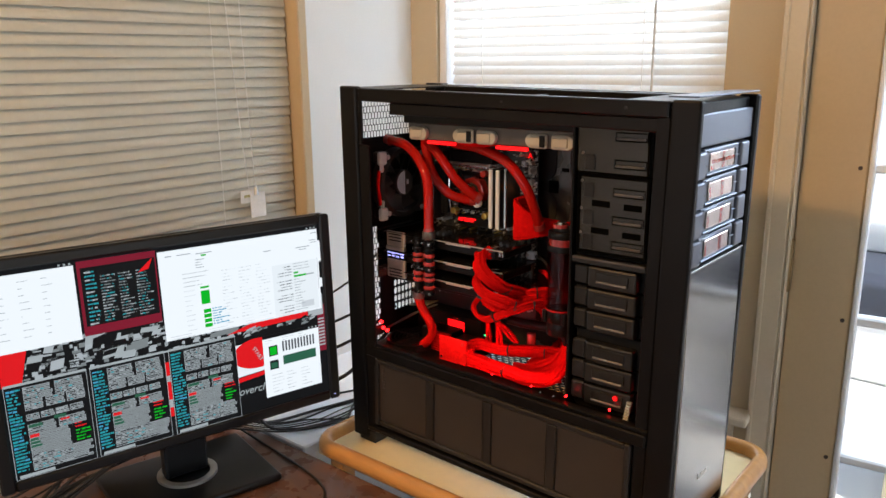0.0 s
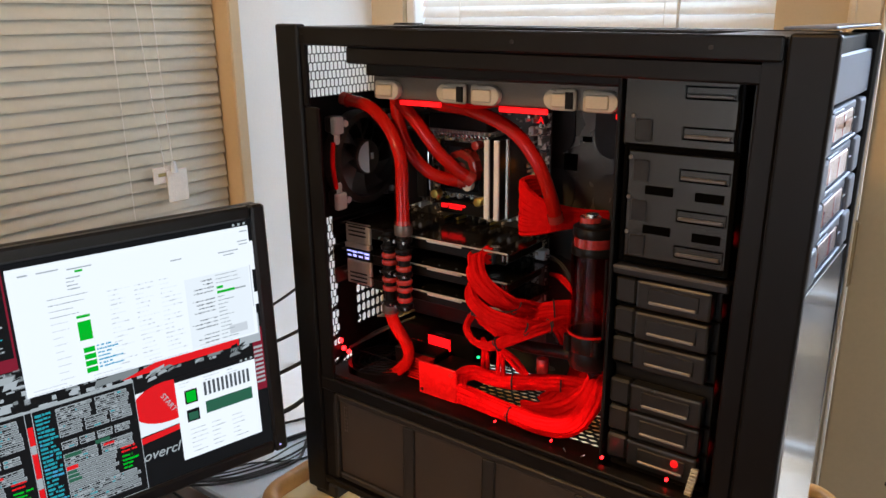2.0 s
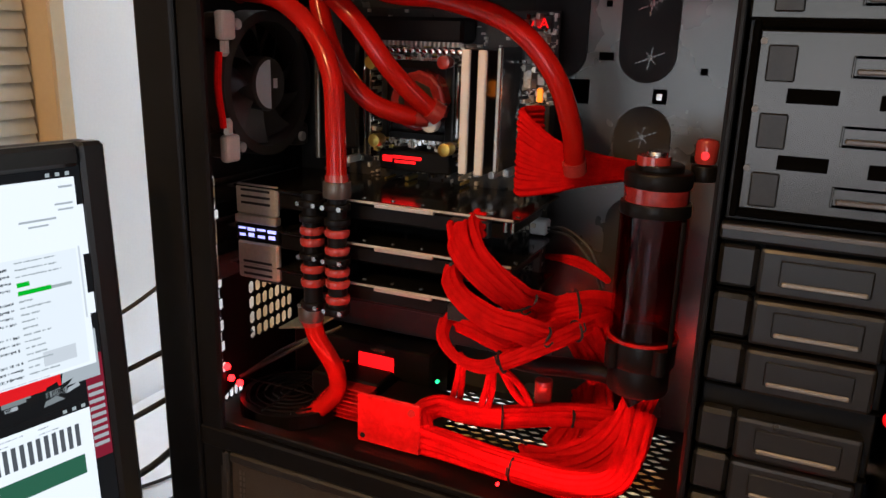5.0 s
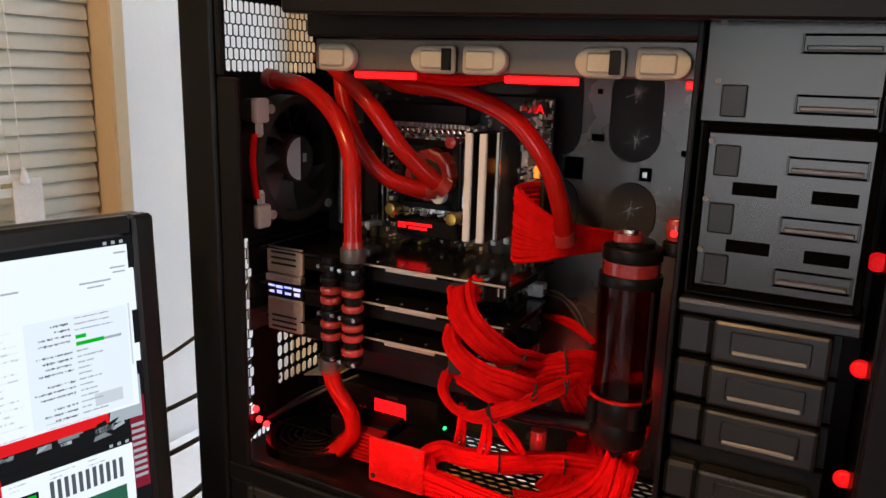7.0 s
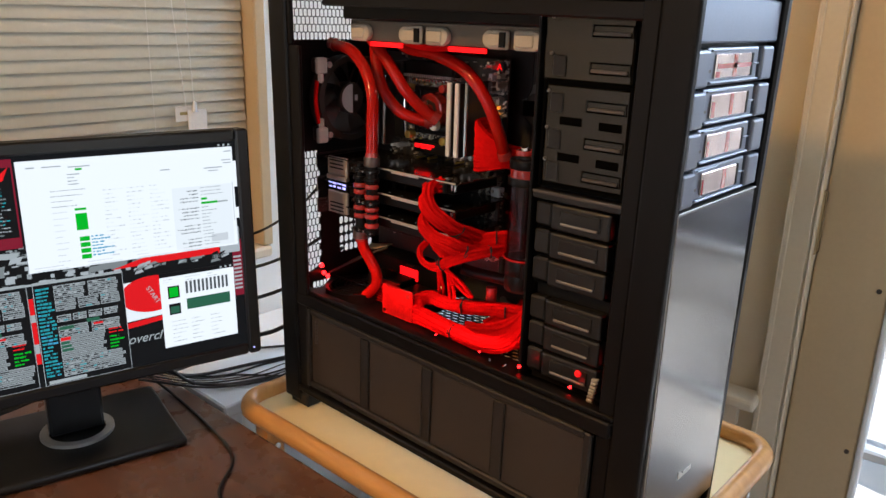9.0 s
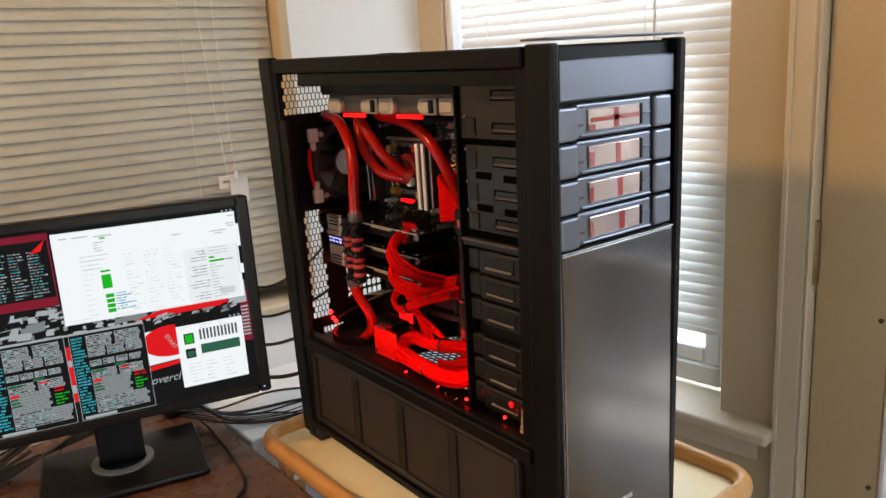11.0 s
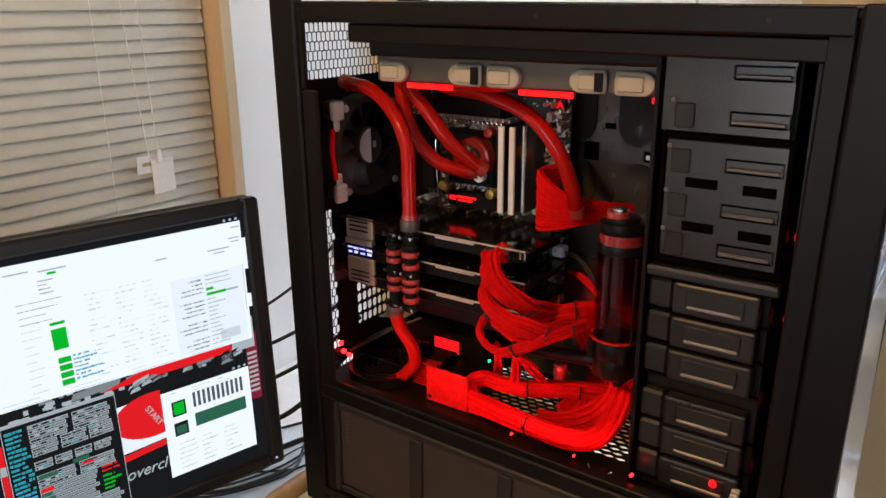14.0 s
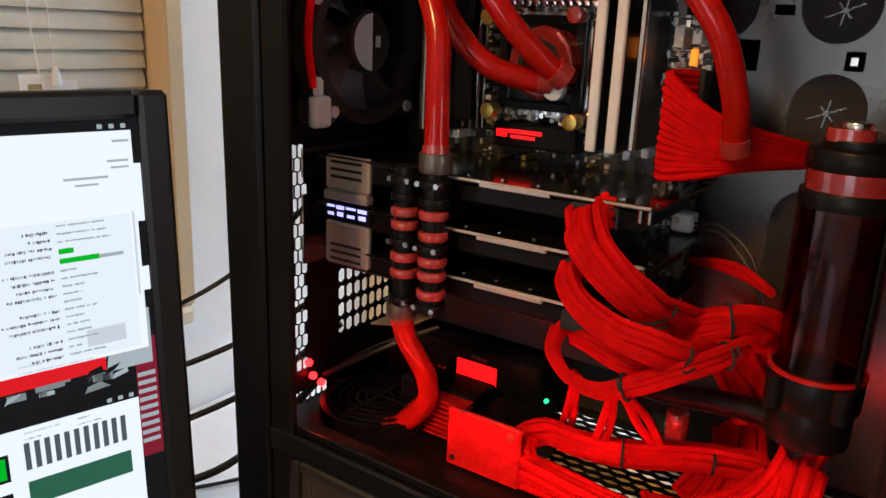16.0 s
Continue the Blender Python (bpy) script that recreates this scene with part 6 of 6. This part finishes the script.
bundle("red sleeved graphics card cable looping down", [(-0.404, 0.088, 1.036), (-0.396, 0.064, 1.028), (-0.378, 0.052, 1.019), (-0.355, 0.048, 1.018), (-0.335, 0.048, 1.027), (-0.316, 0.054, 1.037), (-0.299, 0.075, 1.043), (-0.285, 0.110, 1.046), (-0.281, 0.140, 1.044)], 0.0029, 0.015, 0.010, 23)
bundle("red sleeved cable loop beside the cards", [(-0.393, 0.092, 1.034), (-0.371, 0.072, 1.038), (-0.353, 0.062, 1.036), (-0.340, 0.064, 1.033), (-0.326, 0.085, 1.036), (-0.312, 0.105, 1.042)], 0.0029, 0.017, 0.010, 24)
bundle("thick red sleeved cable bundle behind the loops", [(-0.348, 0.118, 1.036), (-0.320, 0.108, 1.047), (-0.299, 0.118, 1.053), (-0.285, 0.140, 1.050), (-0.276, 0.160, 1.036), (-0.272, 0.168, 1.010)], 0.0031, 0.034, 0.014, 25)
bundle("slack red sleeved cables hanging behind the loops", [(-0.328, 0.160, 1.034), (-0.304, 0.156, 1.022), (-0.286, 0.152, 1.002), (-0.274, 0.152, 0.984)], 0.0031, 0.036, 0.008, 32)
bundle("red sleeved cable run over the floor mesh", [(-0.418, 0.080, 0.926), (-0.429, 0.098, 0.934), (-0.418, 0.115, 0.938), (-0.393, 0.113, 0.939), (-0.360, 0.121, 0.938), (-0.332, 0.138, 0.938), (-0.304, 0.153, 0.938), (-0.271, 0.167, 0.935)], 0.0029, 0.022, 0.013, 26)
bundle("red sleeved cable run along the chamber edge", [(-0.430, 0.085, 0.918), (-0.400, 0.080, 0.920), (-0.360, 0.072, 0.921), (-0.320, 0.066, 0.922), (-0.280, 0.066, 0.922), (-0.252, 0.080, 0.926), (-0.243, 0.108, 0.940), (-0.241, 0.135, 0.965)], 0.0029, 0.024, 0.013, 27)
bundle("red sleeved cable rising beside the drive cage", [(-0.240, 0.152, 1.000), (-0.243, 0.146, 0.980), (-0.249, 0.138, 0.955), (-0.260, 0.126, 0.934), (-0.278, 0.112, 0.920), (-0.300, 0.100, 0.914)], 0.0031, 0.030, 0.010, 28)
bundle("slack red sleeved cables heaped over the mesh", [(-0.325, 0.090, 0.916), (-0.300, 0.100, 0.919), (-0.278, 0.120, 0.925), (-0.260, 0.142, 0.935)], 0.0029, 0.034, 0.009, 33)
bundle("slack red sleeved cables heaped over the mesh", [(-0.335, 0.108, 0.914), (-0.305, 0.080, 0.915), (-0.272, 0.088, 0.916), (-0.246, 0.110, 0.922)], 0.0029, 0.020, 0.009, 34)
bundle("flat red sleeved cable by the pump", [(-0.300, 0.208, 0.950), (-0.296, 0.196, 0.945), (-0.293, 0.174, 0.938), (-0.296, 0.150, 0.922), (-0.300, 0.120, 0.914)], 0.0031, 0.050, 0.007, 29)
bundle("thin red sleeved cables crossing behind", [(-0.352, 0.212, 1.068), (-0.330, 0.188, 1.076), (-0.304, 0.155, 1.082), (-0.278, 0.128, 1.080)], 0.0028, 0.010, 0.004, 30)
for lab, pts in (("thin red cable dropping from the loops", [(-0.391, 0.100, 1.000), (-0.402, 0.120, 0.960), (-0.415, 0.140, 0.920)]), ("thin red cable dropping from the loops", [(-0.356, 0.080, 1.008), (-0.365, 0.100, 0.974), (-0.380, 0.125, 0.930)]), ("thin red cable dropping from the loops", [(-0.343, 0.056, 1.020), (-0.338, 0.080, 0.995), (-0.331, 0.105, 0.966)])):
    bundle(lab, pts, 0.0029, 0.008, 0.004, 31)


def lacing(at, toward, w, h):
    """A thin black cord wound once round a cable bundle, flattened to its width and depth."""
    d = Vector(toward).normalized()
    side = d.cross(Vector((0, 1, 0))).normalized()
    out = side.cross(d).normalized()
    c = Vector(at)
    loop = [c + side * (math.cos(a * 0.3927) * w) + out * (math.sin(a * 0.3927) * h) for a in range(16)]
    bm = sweep(loop, 0.0011, 6, closed=True, smooth_steps=0)
    sweep([c - out * h, c - out * (h + 0.004) + side * 0.003, c - out * (h + 0.003) + side * 0.009], 0.0008, 5, bm)
    solid("cable_lacing", bm, LACE, "black waxed lacing tied round the red cables", "cable tie", "cable lacings", smooth=True)


for at, toward, w, h in (((-0.334, 0.071, 1.069), (0.3, 1.2, -0.7), 0.0155, 0.0075), ((-0.314, 0.062, 1.048), (0.3, 1.2, -0.4), 0.0110, 0.0075), ((-0.338, 0.048, 1.0255), (1, 0.1, 0.4), 0.0085, 0.0070),
                         ((-0.299, 0.118, 1.053), (1, 0.6, 0.1), 0.0170, 0.0095), ((-0.292, 0.092, 1.0445), (0.6, 1, 0.1), 0.0085, 0.0070), ((-0.360, 0.121, 0.938), (1, 0.4, 0), 0.0105, 0.0085), ((-0.304, 0.153, 0.938), (1, 0.5, 0), 0.0105, 0.0085), ((-0.330, 0.067, 0.9215), (1, -0.1, 0), 0.0115, 0.0085)):
    lacing(at, toward, w, h)
solid("sleeved_hose", sweep([(-0.351, 0.105, 1.004), (-0.330, 0.115, 0.999), (-0.303, 0.128, 0.996), (-0.275, 0.135, 0.994), (-0.256, 0.135, 0.988), (-0.244, 0.13, 0.975)], 0.0085, 12), BLACKM, "black rubber hose running to the reservoir base", "hose", smooth=True)
solid("fluid_stub", C((-0.332, 0.152, 0.957), 0.0085, 0.024, "z", 18, bevel=0.002), FIT_RED, "short red tube stub standing on the mesh", "tube", smooth=True)

# small odds: white plug, ribbon edge, thin wires, bracket
solid("white_plug", B(-0.363, -0.347, 0.178, 0.192, 1.096, 1.110, 0.0015), WHITEP, "small white plastic plug on the board edge", "plug")
bm = sweep([(-0.347, 0.183, 1.103), (-0.325, 0.165, 1.108), (-0.300, 0.155, 1.095), (-0.285, 0.150, 1.065)], 0.0012, 6)
sweep([(-0.347, 0.183, 1.100), (-0.322, 0.170, 1.100), (-0.298, 0.160, 1.080), (-0.285, 0.155, 1.05)], 0.0012, 6, bm)
solid("thin_wire", bm, CABLE, "thin black wires from the white plug", "wire", smooth=True)
bm = B(-0.3605, -0.3525, 0.186, 0.19, 1.0, 1.10, 0.001)
solid("board_edge_strip", bm, RAIL, "grey ribbed connector strip on the board edge", "connector")
solid("slot_flap", B(-0.625, -0.575, 0.150, 0.185, 0.968, 0.970, 0.0005, m=Matrix.Translation((-0.6, 0.17, 0.969)) @ Matrix.Rotation(radians(-12), 4, "Y") @ Matrix.Translation((0.6, -0.17, -0.969))), CREAM, "bent cream slot bracket below the cards", "bracket")
bm = sweep([(-0.628, 0.09, 0.932), (-0.60, 0.10, 0.950), (-0.565, 0.12, 0.972), (-0.54, 0.14, 0.985)], 0.0022, 6)
sweep([(-0.626, 0.10, 0.934), (-0.595, 0.12, 0.958), (-0.56, 0.14, 0.975)], 0.0018, 6, bm)
solid("thin_wire", bm, CABLE, "thin dark wires behind the low coolant tube", "wire", smooth=True)
for p in ((-0.634, 0.083, 0.932), (-0.622, 0.081, 0.930), (-0.636, 0.080, 0.945)):
    led = thing("red_led", "tiny red light glowing at the rear corner", "led", p, "tiny red lights")
    part("lens", C(p, 0.0034, 0.005, "x", 12, bevel=0.0014), LED_HOT, led)
for p in ((-0.330, 0.030, 0.930), (-0.252, 0.030, 0.930), (-0.186, 0.028, 0.932), (-0.112, 0.030, 0.930)):
    led = thing("red_led", "tiny red light along the lower window edge", "led", p, "tiny red lights")
    part("lens", C(p, 0.0012 if p[0] < -0.2 else 0.0019, 0.004, "y", 10, bevel=0.001), LED_HOT, led)
led = thing("red_led", "soft red glowing lens on the lowest drive tray", "led", (-0.108, 0.038, 0.946), "tiny red lights")
part("lens", C((-0.108, 0.0390, 0.946), 0.0044, 0.004, "y", 18, bevel=0.0017), LED_GLOW, led)
lead = bmesh.new()
for k in range(8):
    B(-0.096 + 0.0008 * k, -0.088 + 0.0008 * k, 0.040, 0.046, 0.910 + 0.0046 * k, 0.9128 + 0.0046 * k, 0.0006, lead)
solid("ribbed_lead", lead, SOLDER, "pale ribbed lead standing beside the drive cage", "cable")
solid("case_clip", sweep([(-0.235, 0.030, 0.926), (-0.228, 0.026, 0.921), (-0.215, 0.026, 0.921), (-0.208, 0.030, 0.926)], 0.001, 6), STEEL, "small bent steel clip on the lower rail", "clip", smooth=True)

# light of the red strips inside the case
area("led_strip_top", (-0.40, 0.046, 1.304), (-0.42, 0.11, 1.10), 0.36, 0.006, 0.017, RED_LIGHT)
area("led_strip_low", (-0.36, 0.034, 0.934), (-0.37, 0.11, 0.99), 0.42, 0.006, 0.17, RED_LIGHT)
